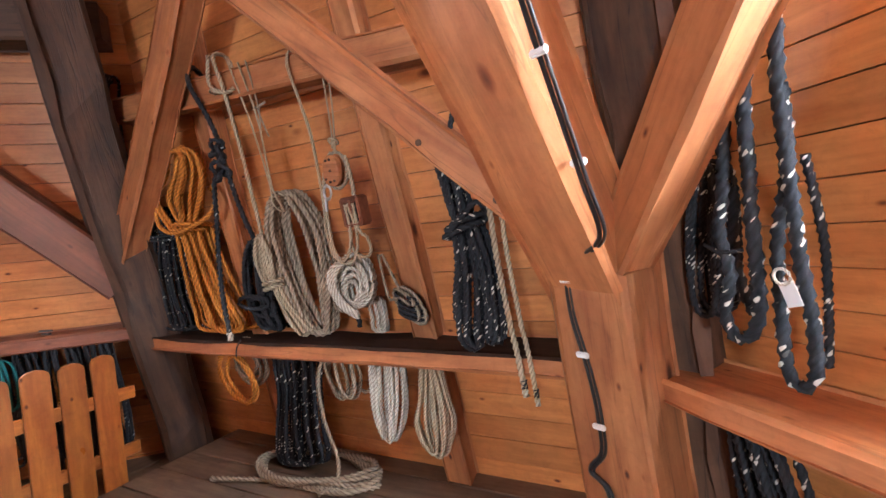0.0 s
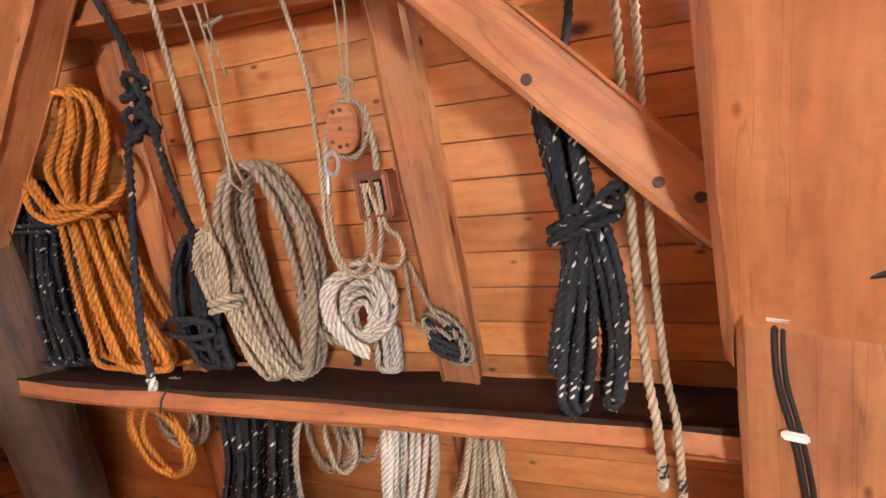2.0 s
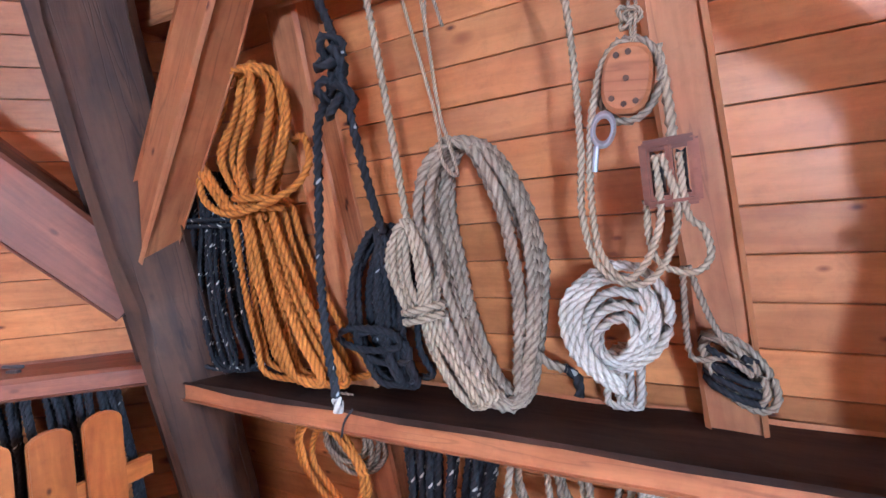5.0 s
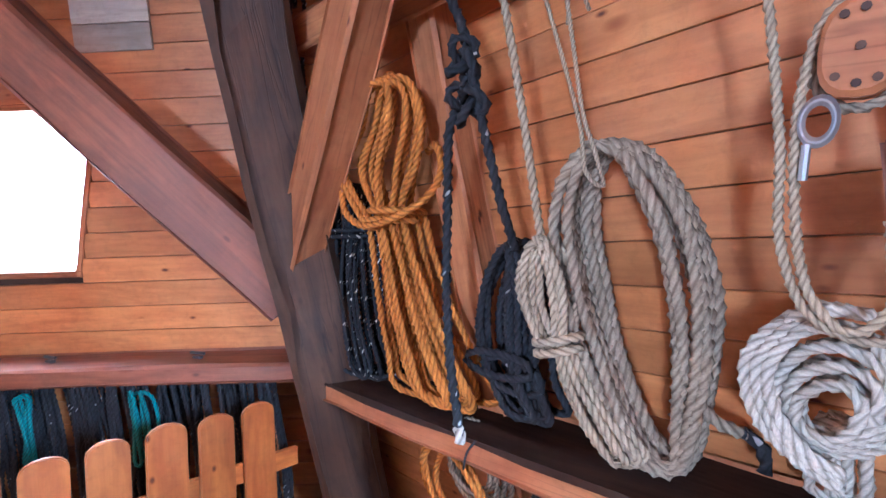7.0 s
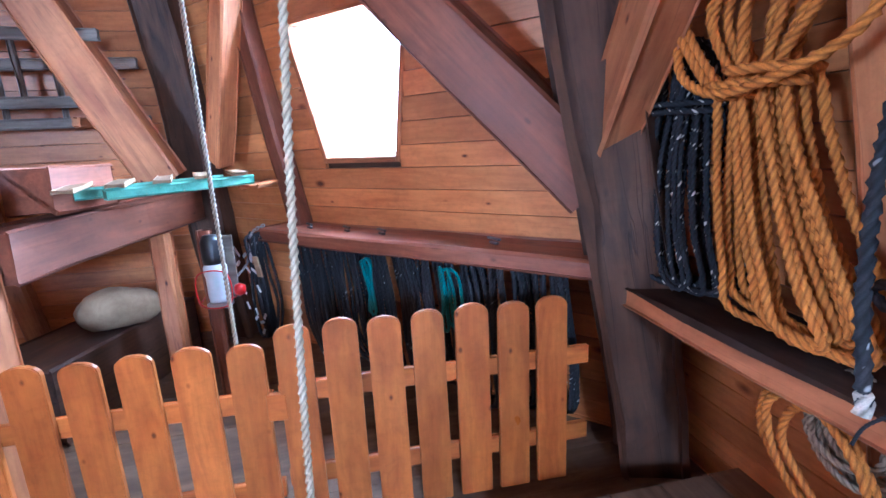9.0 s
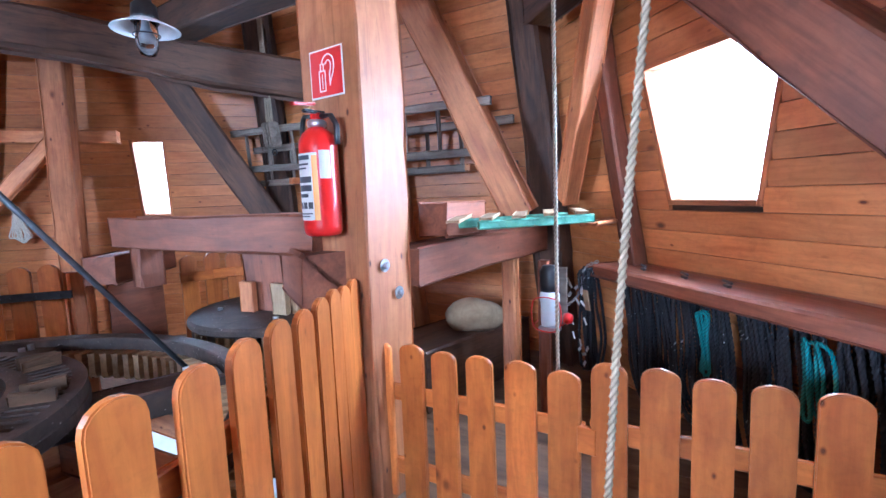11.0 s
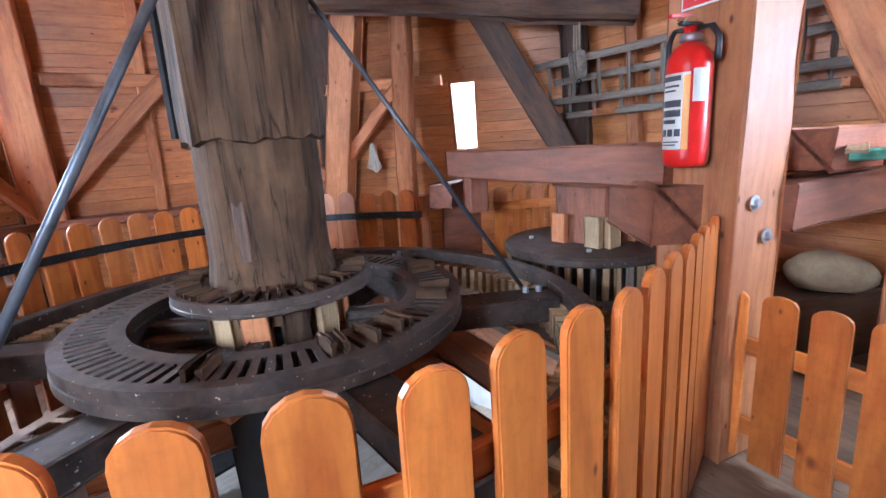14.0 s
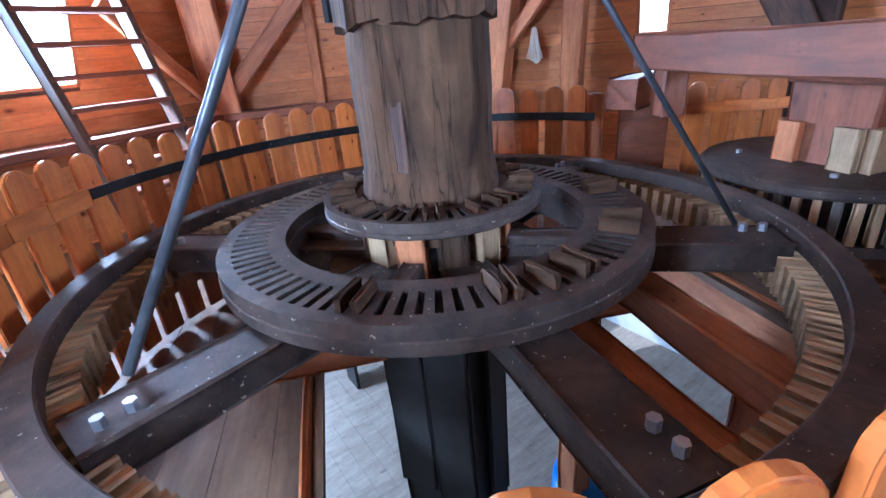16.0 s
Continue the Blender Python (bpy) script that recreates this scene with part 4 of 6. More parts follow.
rope_thing("rope_hank", "thick orange rope hank tied at the neck, resting on the shelf",
           skein(1, [(-0.87, 1.90), (-0.98, 1.80), (-1.11, 1.67), (-1.03, 1.54), (-0.94, 1.48)], [(-0.72, 1.89), (-0.68, 1.78), (-0.72, 1.66), (-0.80, 1.56), (-0.86, 1.48)], 8, 0.0135, 0.23, 1, 0.05, 0.9)
           + skein(1, [(-0.96, 1.50), (-0.99, 1.38), (-1.01, 1.2), (-1.00, 1.05), (-0.96, 0.93)], [(-0.80, 1.50), (-0.76, 1.38), (-0.70, 1.2), (-0.63, 1.05), (-0.58, 0.93)], 10, 0.0135, 0.22, 2, 0.05, 0.95), ORANGE,
           extra=[("wrapping", [wrap(1, -0.88, 1.485, 0.115, 0.23, 0.09, 0.0135, 1.3), path(1, [(-1.09, 1.62, 0.27), (-1.03, 1.53, 0.31), (-0.90, 1.475, 0.33), (-0.74, 1.50, 0.31), (-0.65, 1.55, 0.27), (-0.63, 1.62, 0.23), (-0.68, 1.70, 0.19), (-0.76, 1.70, 0.15)], 0.0135)], ORANGE, "loop round the neck")])
rope_thing("rope_hank", "black flecked rope hank leaning against the corner post",
           skein(1, [(-1.16, 1.62), (-1.24, 1.47), (-1.33, 1.32), (-1.41, 1.15), (-1.41, 0.94)], [(-1.08, 1.60), (-1.06, 1.46), (-1.07, 1.3), (-1.06, 1.1), (-1.03, 0.93)], 17, 0.0105, 0.19, 3, 0.07, 0.98), BLACK,
           extra=[("wrapping", [wrap(1, -1.15, 1.445, 0.12, 0.19, 0.09, 0.010, 2)], BLACK, "")])
rope_thing("rope", "black rope with two knots hung over the rail",
           [path(1, [(-0.66, 2.25, 0.1), (-0.60, 2.28, 0.22), (-0.54, 2.17, 0.30), (-0.46, 2.0, 0.30), (-0.425, 1.88, 0.30), (-0.46, 1.76, 0.30), (-0.51, 1.69, 0.305), (-0.535, 1.5, 0.32), (-0.545, 1.3, 0.35), (-0.535, 1.12, 0.38), (-0.515, 1.0, 0.40), (-0.505, 0.93, 0.408)], 0.0145),
            path(1, [(-0.42, 1.86, 0.30), (-0.415, 1.72, 0.29), (-0.41, 1.52, 0.26), (-0.42, 1.39, 0.21)], 0.0145)]
           + [knot(1, -0.43, 1.84, 0.048, 0.31, 0.0145, 1), knot(1, -0.437, 1.742, 0.052, 0.31, 0.0145, 2)], BLACK_PLAIN,
           extra=[("whipping", [path(1, [(-0.506, 0.95, 0.408), (-0.505, 0.93, 0.408), (-0.505, 0.91, 0.408)], 0.0165)], PALE, "white taped rope end"),
                  ("thin_tail", [path(1, [(-0.50, 0.90, 0.36), (-0.53, 0.86, 0.37), (-0.55, 0.81, 0.37)], 0.004)], BLACK_PLAIN, "")])
rope_thing("rope_coil", "tangled black rope coil heaped on the shelf",
           skein(1, [(-0.49, 1.39), (-0.60, 1.30), (-0.66, 1.17), (-0.64, 1.04), (-0.56, 0.94)], [(-0.42, 1.38), (-0.38, 1.27), (-0.37, 1.15), (-0.39, 1.03), (-0.37, 0.93)], 12, 0.0135, 0.15, 5, 0.06, 0.95)
           + [(oval(1, -0.52, 1.07, 0.12, 0.035, 0.22, 0.0, 12), 0.0135, True), (oval(1, -0.49, 1.04, 0.10, 0.05, 0.20, 0.02, 12), 0.0135, True)], BLACK_PLAIN)
rope_thing("rope_hank", "cream rope tied to the rail with a knotted hank below",
           [path(1, [(-0.41, 2.10, 0.12), (-0.40, 2.28, 0.16), (-0.37, 2.26, 0.27), (-0.335, 2.1, 0.28), (-0.315, 1.8, 0.27), (-0.295, 1.39, 0.27)], 0.0115)]
           + skein(1, [(-0.32, 1.40), (-0.365, 1.33), (-0.365, 1.25), (-0.31, 1.17)], [(-0.27, 1.40), (-0.235, 1.34), (-0.235, 1.25), (-0.26, 1.17)], 12, 0.0115, 0.265, 7, 0.03, 1.0)
           + skein(1, [(-0.30, 1.18), (-0.30, 1.10), (-0.27, 1.0), (-0.22, 0.92)], [(-0.25, 1.18), (-0.215, 1.10), (-0.17, 1.02), (-0.11, 0.94)], 9, 0.0115, 0.25, 8, 0.03, 1.0), CREAM,
           extra=[("wrapping", [wrap(1, -0.28, 1.15, 0.055, 0.265, 0.05, 0.0125, 1.6, 0.018)], CREAM, ""),
                  ("hitch", [wrap(1, -0.40, 2.10, 0.03, 0.2, 0.1, 0.011, 1), path(1, [(-0.44, 2.29, 0.24), (-0.41, 2.14, 0.29), (-0.33, 2.09, 0.28), (-0.28, 2.1, 0.27)], 0.011)], CREAM, "hitch over the rail")])
rope_thing("rope_coil", "large coil of thick grey-tan rope hung up by string",
           skein(1, [(-0.175, 1.60), (-0.25, 1.545), (-0.29, 1.44), (-0.285, 1.30), (-0.245, 1.15), (-0.18, 1.0), (-0.12, 0.925)],
                 [(-0.12, 1.60), (-0.045, 1.55), (0.02, 1.43), (0.045, 1.29), (0.03, 1.16), (-0.01, 1.02), (-0.05, 0.925)], 9, 0.0155, 0.2, 12, 0.055, 0.52)
           + [path(1, [(-0.10, 1.58, 0.25), (-0.04, 1.45, 0.25), (-0.02, 1.28, 0.24), (-0.03, 1.12, 0.2), (0.0, 1.03, 0.16), (0.05, 1.0, 0.13)], 0.0155)], TAN_ROPE,
           extra=[("hanging_string", [path(1, [(-0.29, 2.24, 0.27), (-0.24, 1.95, 0.25), (-0.175, 1.66, 0.27), (-0.165, 1.55, 0.28), (-0.15, 1.52, 0.24), (-0.145, 1.6, 0.28), (-0.165, 1.68, 0.27), (-0.19, 1.95, 0.25), (-0.22, 2.2, 0.27)], 0.0055)], CREAM, "thin cream string"),
                  ("taped_end", [path(1, [(0.045, 1.003, 0.132), (0.068, 0.99, 0.125), (0.08, 0.955, 0.12), (0.078, 0.925, 0.12)], 0.0165)], BLACK_PLAIN, "black taped rope end")])
rope_thing("string", "thin frayed string dangling from the rail",
           [path(1, [(-0.18, 2.2, 0.26), (-0.17, 2.02, 0.25), (-0.165, 1.98, 0.26), (-0.14, 1.86, 0.25)], 0.005), path(1, [(-0.2, 2.0, 0.25), (-0.165, 2.0, 0.25), (-0.12, 2.01, 0.25)], 0.007), path(1, [(-0.165, 2.0, 0.25), (-0.19, 1.85, 0.25)], 0.004)], TAN_ROPE)
white_rng = random.Random(4)
rope_thing("rope_coil", "white rope coil twisted into a thick knot",
           [(oval(1, 0.197 + 0.004 * (i % 3) + white_rng.uniform(-0.003, 0.003), 1.125 + 0.011 * (4 - i % 5), 0.104 - 0.016 * (i % 5), 0.118 - 0.017 * (i % 5), 0.215 + 0.034 * (i // 5) + 0.006 * (i % 5), -0.015, 18, white_rng, 0.0025, 0.012), 0.0125, True) for i in range(10)]
           + [path(1, [(0.185 - 0.018 * i, 1.262, 0.25), (0.155 - 0.019 * i, 1.235, 0.285), (0.128 - 0.016 * i, 1.18, 0.295), (0.137 - 0.012 * i, 1.115 - 0.01 * i, 0.295), (0.175, 1.055 - 0.013 * i, 0.29), (0.215, 1.03 - 0.012 * i, 0.275)], 0.0125) for i in range(3)]
           + skein(1, [(0.15, 1.05), (0.15, 0.98), (0.15, 0.915)], [(0.24, 1.05), (0.24, 0.98), (0.235, 0.915)], 4, 0.012, 0.1, 6, 0.02, 0.9), PALE)
rope_thing("rope_hank", "small grey-tan rope hank tied up in a ball",
           [(oval(1, 0.418 + 0.006 * (i % 4), 1.042 + 0.005 * (i % 3), 0.036 + 0.006 * (i % 4), 0.083 - 0.006 * (i % 3), 0.145 + 0.011 * i, 0.038, 14), 0.010, True) for i in range(6)]
           + [path(1, [(0.335, 1.28, 0.22), (0.34, 1.10, 0.21), (0.365, 1.075, 0.21), (0.41, 1.085, 0.22), (0.455, 1.05, 0.22)], 0.008), path(1, [(0.345, 1.28, 0.21), (0.385, 1.16, 0.2), (0.41, 1.12, 0.21)], 0.008)], TAN_ROPE,
           extra=[("wrapping", [wrap(1, 0.425, 0.995, 0.052, 0.17, 0.05, 0.010, 2.5, -0.02), wrap(1, 0.415, 1.075, 0.05, 0.17, 0.05, 0.009, 1.2, -0.025)], BLACK_PLAIN, "dark turns round the ball")])
rope_thing("rope_hank", "long black flecked rope hank hung from the brace",
           skein(1, [(0.745, 1.66), (0.755, 1.55), (0.775, 1.45), (0.80, 1.37)], [(0.86, 1.66), (0.86, 1.55), (0.865, 1.45), (0.865, 1.37)], 10, 0.0125, 0.34, 21, 0.04, 0.95)
           + skein(1, [(0.79, 1.38), (0.77, 1.24), (0.745, 1.12), (0.735, 1.03)], [(0.83, 1.38), (0.815, 1.24), (0.79, 1.12), (0.775, 1.03)], 4, 0.0125, 0.35, 22, 0.04, 0.95)
           + skein(1, [(0.81, 1.38), (0.80, 1.24), (0.775, 1.08), (0.765, 0.95)], [(0.865, 1.38), (0.875, 1.24), (0.87, 1.08), (0.84, 0.915)], 8, 0.0125, 0.36, 23, 0.05, 0.95)
           + skein(1, [(0.84, 1.38), (0.86, 1.24), (0.87, 1.08), (0.86, 0.94)], [(0.875, 1.38), (0.915, 1.24), (0.925, 1.08), (0.91, 0.955)], 7, 0.0125, 0.34, 24, 0.05, 0.95), BLACK,
           extra=[("wrapping", [wrap(1, 0.835, 1.345, 0.07, 0.35, 0.075, 0.0125, 2, 0.03), path(1, [(0.77, 1.33, 0.41), (0.84, 1.38, 0.43), (0.90, 1.44, 0.40), (0.925, 1.43, 0.36), (0.91, 1.38, 0.33)], 0.0125)], BLACK, ""),
                  ("hanging_line", [path(1, [(0.80, 1.66, 0.34), (0.83, 1.9, 0.25), (0.85, 2.4, 0.15)], 0.012)], BLACK_PLAIN, "")])
for s, end, r, lean, back in ((0.985, 0.755, 0.0125, 0.05, 0.36), (1.026, 0.725, 0.0105, 0.055, 0.35)):
    rope_thing("hoist_rope", "cream laid rope hanging straight with a whipped end",
               [path(1, [(s - 0.08, 3.0, 0.25), (s - 0.075, 2.2, 0.27), (s - lean, 1.4, back), (s - 0.6 * lean, 1.05, 0.5 * back + 0.19), (s - 0.01, 0.9, 0.382), (s, end, 0.38)], r)], CREAM, "hoist ropes",
               [("whipping", [path(1, [(s, end + 0.05, 0.38), (s, end + 0.035, 0.38), (s, end + 0.02, 0.38)], r * 1.1)], BLACK_PLAIN, "dark whipping"),
                ("tip", [path(1, [(s, end + 0.012, 0.38), (s, end, 0.38), (s, end - 0.012, 0.38)], r * 1.08)], PALE, "white rope end")])


# pulley blocks
def cheek_bm(w, h, d):
    bm = bmesh.new()
    n = 20
    loops = []
    for z, f in ((-d / 2, 0.86), (-d / 4, 1.0), (d / 4, 1.0), (d / 2, 0.86)):
        ring = []
        for i in range(n):
            a = 2 * math.pi * i / n
            c, s = math.cos(a), math.sin(a)
            ring.append(bm.verts.new((f * w / 2 * abs(c) ** 0.75 * (1 if c > 0 else -1), f * h / 2 * abs(s) ** 0.75 * (1 if s > 0 else -1), z)))
        loops.append(ring)
    for a, b in zip(loops, loops[1:]):
        for i in range(n):
            bm.faces.new((a[i], a[(i + 1) % n], b[(i + 1) % n], b[i]))
    bm.faces.new(loops[0][::-1])
    bm.faces.new(loops[-1])
    bmesh.ops.recalc_face_normals(bm, faces=bm.faces[:])
    return bm


block = thing("pulley_block", "rounded wooden pulley block with dark pins and a rope strop", "pulley", wall_place(1, 0.26, 1.645, 0.31, -8), "pulley blocks")
part("cheek", cheek_bm(0.088, 0.125, 0.03), TIMBER, block).matrix_basis = Matrix.Translation((0, 0, 0.02))
part("cheek", cheek_bm(0.088, 0.125, 0.03), TIMBER, block).matrix_basis = Matrix.Translation((0, 0, -0.03))
for x, y in ((0, 0), (0, 0.045), (0, -0.045), (0.02, -0.04), (-0.022, -0.035), (-0.02, 0.04)):
    part("pin", tube_bm(0.0055, 0.006, 8), OLD, block).matrix_basis = Matrix.Translation((x, y, 0.033))
rope_mesh("strop", [([Vector((0.055 * math.cos(a), 0.075 * math.sin(a), -0.005)) for a in np.linspace(0, 2 * math.pi, 16, endpoint=False)], 0.009, True)], TAN_ROPE, block)
part("thimble", ring_bm(0.014, 0.024, -0.006, 0.006, 20), GALVANISED, block).matrix_basis = Matrix.Translation((-0.035, -0.09, 0.02)) @ Matrix.Diagonal((1, 1.5, 1, 1))
part("shackle", tube_bm(0.006, 0.05, 8), GALVANISED, block).matrix_basis = Matrix.Translation((-0.045, -0.12, 0.02)) @ Matrix.Rotation(radians(90), 4, "X")

block = thing("pulley_block", "double wooden pulley block with two dark sheave slots", "pulley", wall_place(1, 0.325, 1.47, 0.31, 3), "pulley blocks")
for x in (-0.04, 0.0, 0.04):
    part("cheek", box_bm(0.018 if x else 0.012, 0.115, 0.07, 0.005, (x, 0, 0), 2), TIMBER_RED, block)
for y in (0.052, -0.052):
    part("end_piece", box_bm(0.098, 0.022, 0.074, 0.008, (0, y, 0), 2), TIMBER_RED, block)
for x in (-0.02, 0.02):
    part("sheave", lathe_bm([(0.003, -0.008), (0.04, -0.008), (0.034, 0), (0.04, 0.008), (0.003, 0.008)], 20), BLACK_IRON, block).matrix_basis = Matrix.Translation((x, 0, -0.005)) @ Matrix.Rotation(radians(90), 4, "Y")
rope_thing("tackle_rope", "cream rope rove through the pulley blocks in loose loops",
           [path(1, [(0.05, 2.1, 0.12), (0.06, 2.2, 0.2), (0.08, 2.12, 0.28), (0.12, 1.95, 0.29), (0.155, 1.8, 0.3), (0.165, 1.55, 0.31), (0.16, 1.40, 0.32), (0.19, 1.29, 0.33), (0.26, 1.255, 0.33), (0.31, 1.30, 0.33), (0.335, 1.40, 0.34), (0.31, 1.50, 0.34)], 0.0085),
            path(1, [(0.30, 1.50, 0.34), (0.305, 1.38, 0.34), (0.27, 1.29, 0.34), (0.23, 1.27, 0.34), (0.19, 1.33, 0.33), (0.18, 1.45, 0.32), (0.19, 1.58, 0.32), (0.215, 1.68, 0.31), (0.25, 1.72, 0.31)], 0.0085),
            path(1, [(0.34, 1.50, 0.34), (0.35, 1.39, 0.34), (0.375, 1.36, 0.33), (0.385, 1.31, 0.33), (0.36, 1.28, 0.33), (0.31, 1.29, 0.33), (0.285, 1.33, 0.32), (0.28, 1.42, 0.31)], 0.008),
            path(1, [(0.27, 1.71, 0.31), (0.262, 1.9, 0.29), (0.25, 2.1, 0.27)], 0.004), path(1, [(0.275, 1.71, 0.31), (0.285, 1.9, 0.29), (0.28, 2.1, 0.27)], 0.004),
            path(1, [(0.31, 1.70, 0.3), (0.325, 1.6, 0.3), (0.33, 1.53, 0.31)], 0.011)] + [knot(1, 0.265, 1.76, 0.022, 0.3, 0.006, 5)], CREAM)

# ropes below the shelf
low_rng = random.Random(31)
rope_thing("rope_coil", "orange rope coil hanging below the shelf",
           [(oval(1, -0.70 + 0.02 * i, 0.675 - 0.01 * i, 0.125 - 0.012 * i, 0.15 - 0.01 * i, 0.29 + 0.015 * (i % 2), 0.03, 14, low_rng, 0.005), 0.012, True) for i in range(3)], ORANGE)
rope_thing("rope_coil", "tan rope coil hanging below the shelf",
           [(oval(1, -0.64 + low_rng.uniform(-0.03, 0.03), 0.73 + low_rng.uniform(-0.02, 0.02), 0.10 + low_rng.uniform(-0.03, 0.02), 0.115 + low_rng.uniform(-0.04, 0.01), 0.2 + 0.02 * (i % 3), 0.0, 14, low_rng, 0.004), 0.0105, True) for i in range(6)], TAN_ROPE)
rope_thing("rope_hank", "black flecked rope hank hanging below the shelf to the platform",
           skein(1, [(-0.40, 0.81), (-0.43, 0.6), (-0.50, 0.4), (-0.54, 0.22)], [(-0.14, 0.81), (-0.17, 0.6), (-0.2, 0.4), (-0.22, 0.22)], 15, 0.0125, 0.25, 33, 0.05, 0.98), BLACK)
rope_thing("rope", "cream rope hanging from the shelf down to the platform",
           [path(1, [(-0.07, 0.84, 0.2), (-0.08, 0.72, 0.3), (-0.10, 0.5, 0.3), (-0.03, 0.3, 0.33), (-0.03, 0.2, 0.38), (-0.08, 0.175, 0.45)], 0.0115)]
           + [(oval(1, 0.03 + low_rng.uniform(-0.06, 0.08), 0.72 + low_rng.uniform(-0.02, 0.02), 0.07 + low_rng.uniform(-0.02, 0.03), 0.12, 0.2 + 0.02 * i, 0.0, 12, low_rng, 0.004), 0.0105, True) for i in range(5)], TAN_ROPE)
rope_thing("rope_hank", "white rope hank hanging below the shelf",
           skein(1, [(0.23, 0.82), (0.19, 0.66), (0.18, 0.56), (0.22, 0.44)], [(0.38, 0.82), (0.375, 0.66), (0.35, 0.55), (0.29, 0.43)], 9, 0.011, 0.26, 35, 0.03, 0.95), PALE)
rope_thing("rope_hank", "cream rope hank hanging below the shelf in a teardrop",
           skein(1, [(0.50, 0.82), (0.45, 0.66), (0.40, 0.53), (0.45, 0.41)], [(0.58, 0.82), (0.61, 0.68), (0.645, 0.55), (0.57, 0.40)], 9, 0.0095, 0.26, 36, 0.03, 0.95), CREAM)
floor_rng = random.Random(37)
pts = []
for i in range(70):
    a = i * 0.42
    c = on_wall(1, -0.25 + (0.34 + 0.05 * math.sin(i * 0.9)) * math.cos(a), 0, 0.30 + (0.17 + 0.03 * math.sin(i * 1.3)) * math.sin(a))
    pts.append((c.x, c.y, STAGE + 0.016 + 0.012 * (i // 15) + 0.006 * math.sin(i)))
tail = on_wall(1, -0.75, 0, 0.55)
pts = [(tail.x, tail.y, STAGE + 0.016)] + pts
rope_thing("rope_coil", "dark grey rope coil lying on the platform", [(pts, 0.0155, False)], TAN_ROPE)
rope_thing("rope_hank", "black rope hank hung high beside the corner post",
           strands(1, [(-1.5, 2.45, 0.05), (-1.58, 2.28, 0.09), (-1.6, 2.05, 0.08), (-1.6, 1.8, 0.05)], 8, 0.011, 0.12, 41, 0.05), BLACK)

# right-hand wall
rope_thing("rope_hank", "heavy black flecked rope looped over the shelf",
           [path(0, [(-0.97, 1.75, 0.26), (-0.975, 1.55, 0.30), (-0.975, 1.44, 0.31), (-0.98, 1.34, 0.32), (-0.978, 1.23, 0.33), (-0.992, 1.10, 0.33), (-1.03, 1.035, 0.33), (-1.07, 1.03, 0.33), (-1.095, 1.09, 0.32), (-1.07, 1.18, 0.31), (-1.09, 1.28, 0.3), (-1.08, 1.39, 0.28), (-1.06, 1.6, 0.25)], 0.0185),
            path(0, [(-1.02, 1.62, 0.24), (-1.03, 1.4, 0.25), (-1.04, 1.2, 0.26), (-1.08, 1.08, 0.24), (-1.13, 1.2, 0.22), (-1.12, 1.4, 0.2)], 0.0175),
            path(0, [(-1.10, 1.26, 0.34), (-1.04, 1.245, 0.36), (-0.99, 1.25, 0.35)], 0.006)]
           + skein(0, [(-1.24, 1.45), (-1.31, 1.26), (-1.33, 1.06)], [(-1.17, 1.45), (-1.18, 1.25), (-1.23, 1.05)], 6, 0.011, 0.16, 51, 0.04, 0.95), BLACK)
rope_thing("rope_hank", "grey-black rope hank with a white paper tag",
           [path(0, [(-0.90, 1.75, 0.26), (-0.898, 1.6, 0.29), (-0.89, 1.43, 0.31), (-0.895, 1.23, 0.31), (-0.89, 1.06, 0.31), (-0.905, 0.96, 0.31), (-0.935, 0.935, 0.31), (-0.962, 0.96, 0.31), (-0.962, 1.12, 0.3), (-0.945, 1.265, 0.3), (-0.912, 1.43, 0.28), (-0.92, 1.6, 0.25)], 0.0175),
            path(0, [(-0.93, 1.45, 0.2), (-0.945, 1.25, 0.16), (-0.97, 1.05, 0.15), (-0.985, 0.94, 0.15)], 0.012)], BLACK)
tag = link_mesh("paper_tag", box_bm(0.035, 0.055, 0.002, 0.0005), WHITE)
tag.matrix_basis = wall_place(0, -0.90, 1.155, 0.345, 15)
tagged(tag, "white paper tag tied to the rope", "tag")
rope_mesh("tie", [([Vector((0.018 * math.cos(a), 0.04 + 0.018 * math.sin(a), 0.004)) for a in np.linspace(0, 2 * math.pi, 12, endpoint=False)], 0.004, True)], PALE, tag)
rope_thing("rope_hank", "black rope hank hanging below the pale shelf",
           strands(0, [(-1.15, 0.78, 0.08), (-1.12, 0.55, 0.12), (-1.1, 0.3, 0.08)], 8, 0.0135, 0.25, 53, 0.05), BLACK)

# ropes below the window shelf
for i in range(9):
    s = -0.42 + 0.19 * i
    rope_thing("rope_hank", "black rope hank hanging in the dark below the window shelf",
               strands(2, [(s, 0.88, 0.06), (s + 0.01, 0.6, 0.09), (s, 0.35, 0.1), (s + 0.02, 0.1 + 0.04 * (i % 3), 0.07)], 7, 0.012, 0.2, 60 + i, 0.05), BLACK_PLAIN, "ropes below the window")
for s, w in ((0.19, 0.03), (0.67, 0.055)):
    rope_thing("rope_loop", "teal rope loop hung below the window shelf",
               strands(2, [(s, 0.84, w), (s, 0.72, w), (s - 0.01, 0.55, w)], 3, 0.009, 0.34, 70 + int(s * 10), 0.02), TEAL, "teal loops")

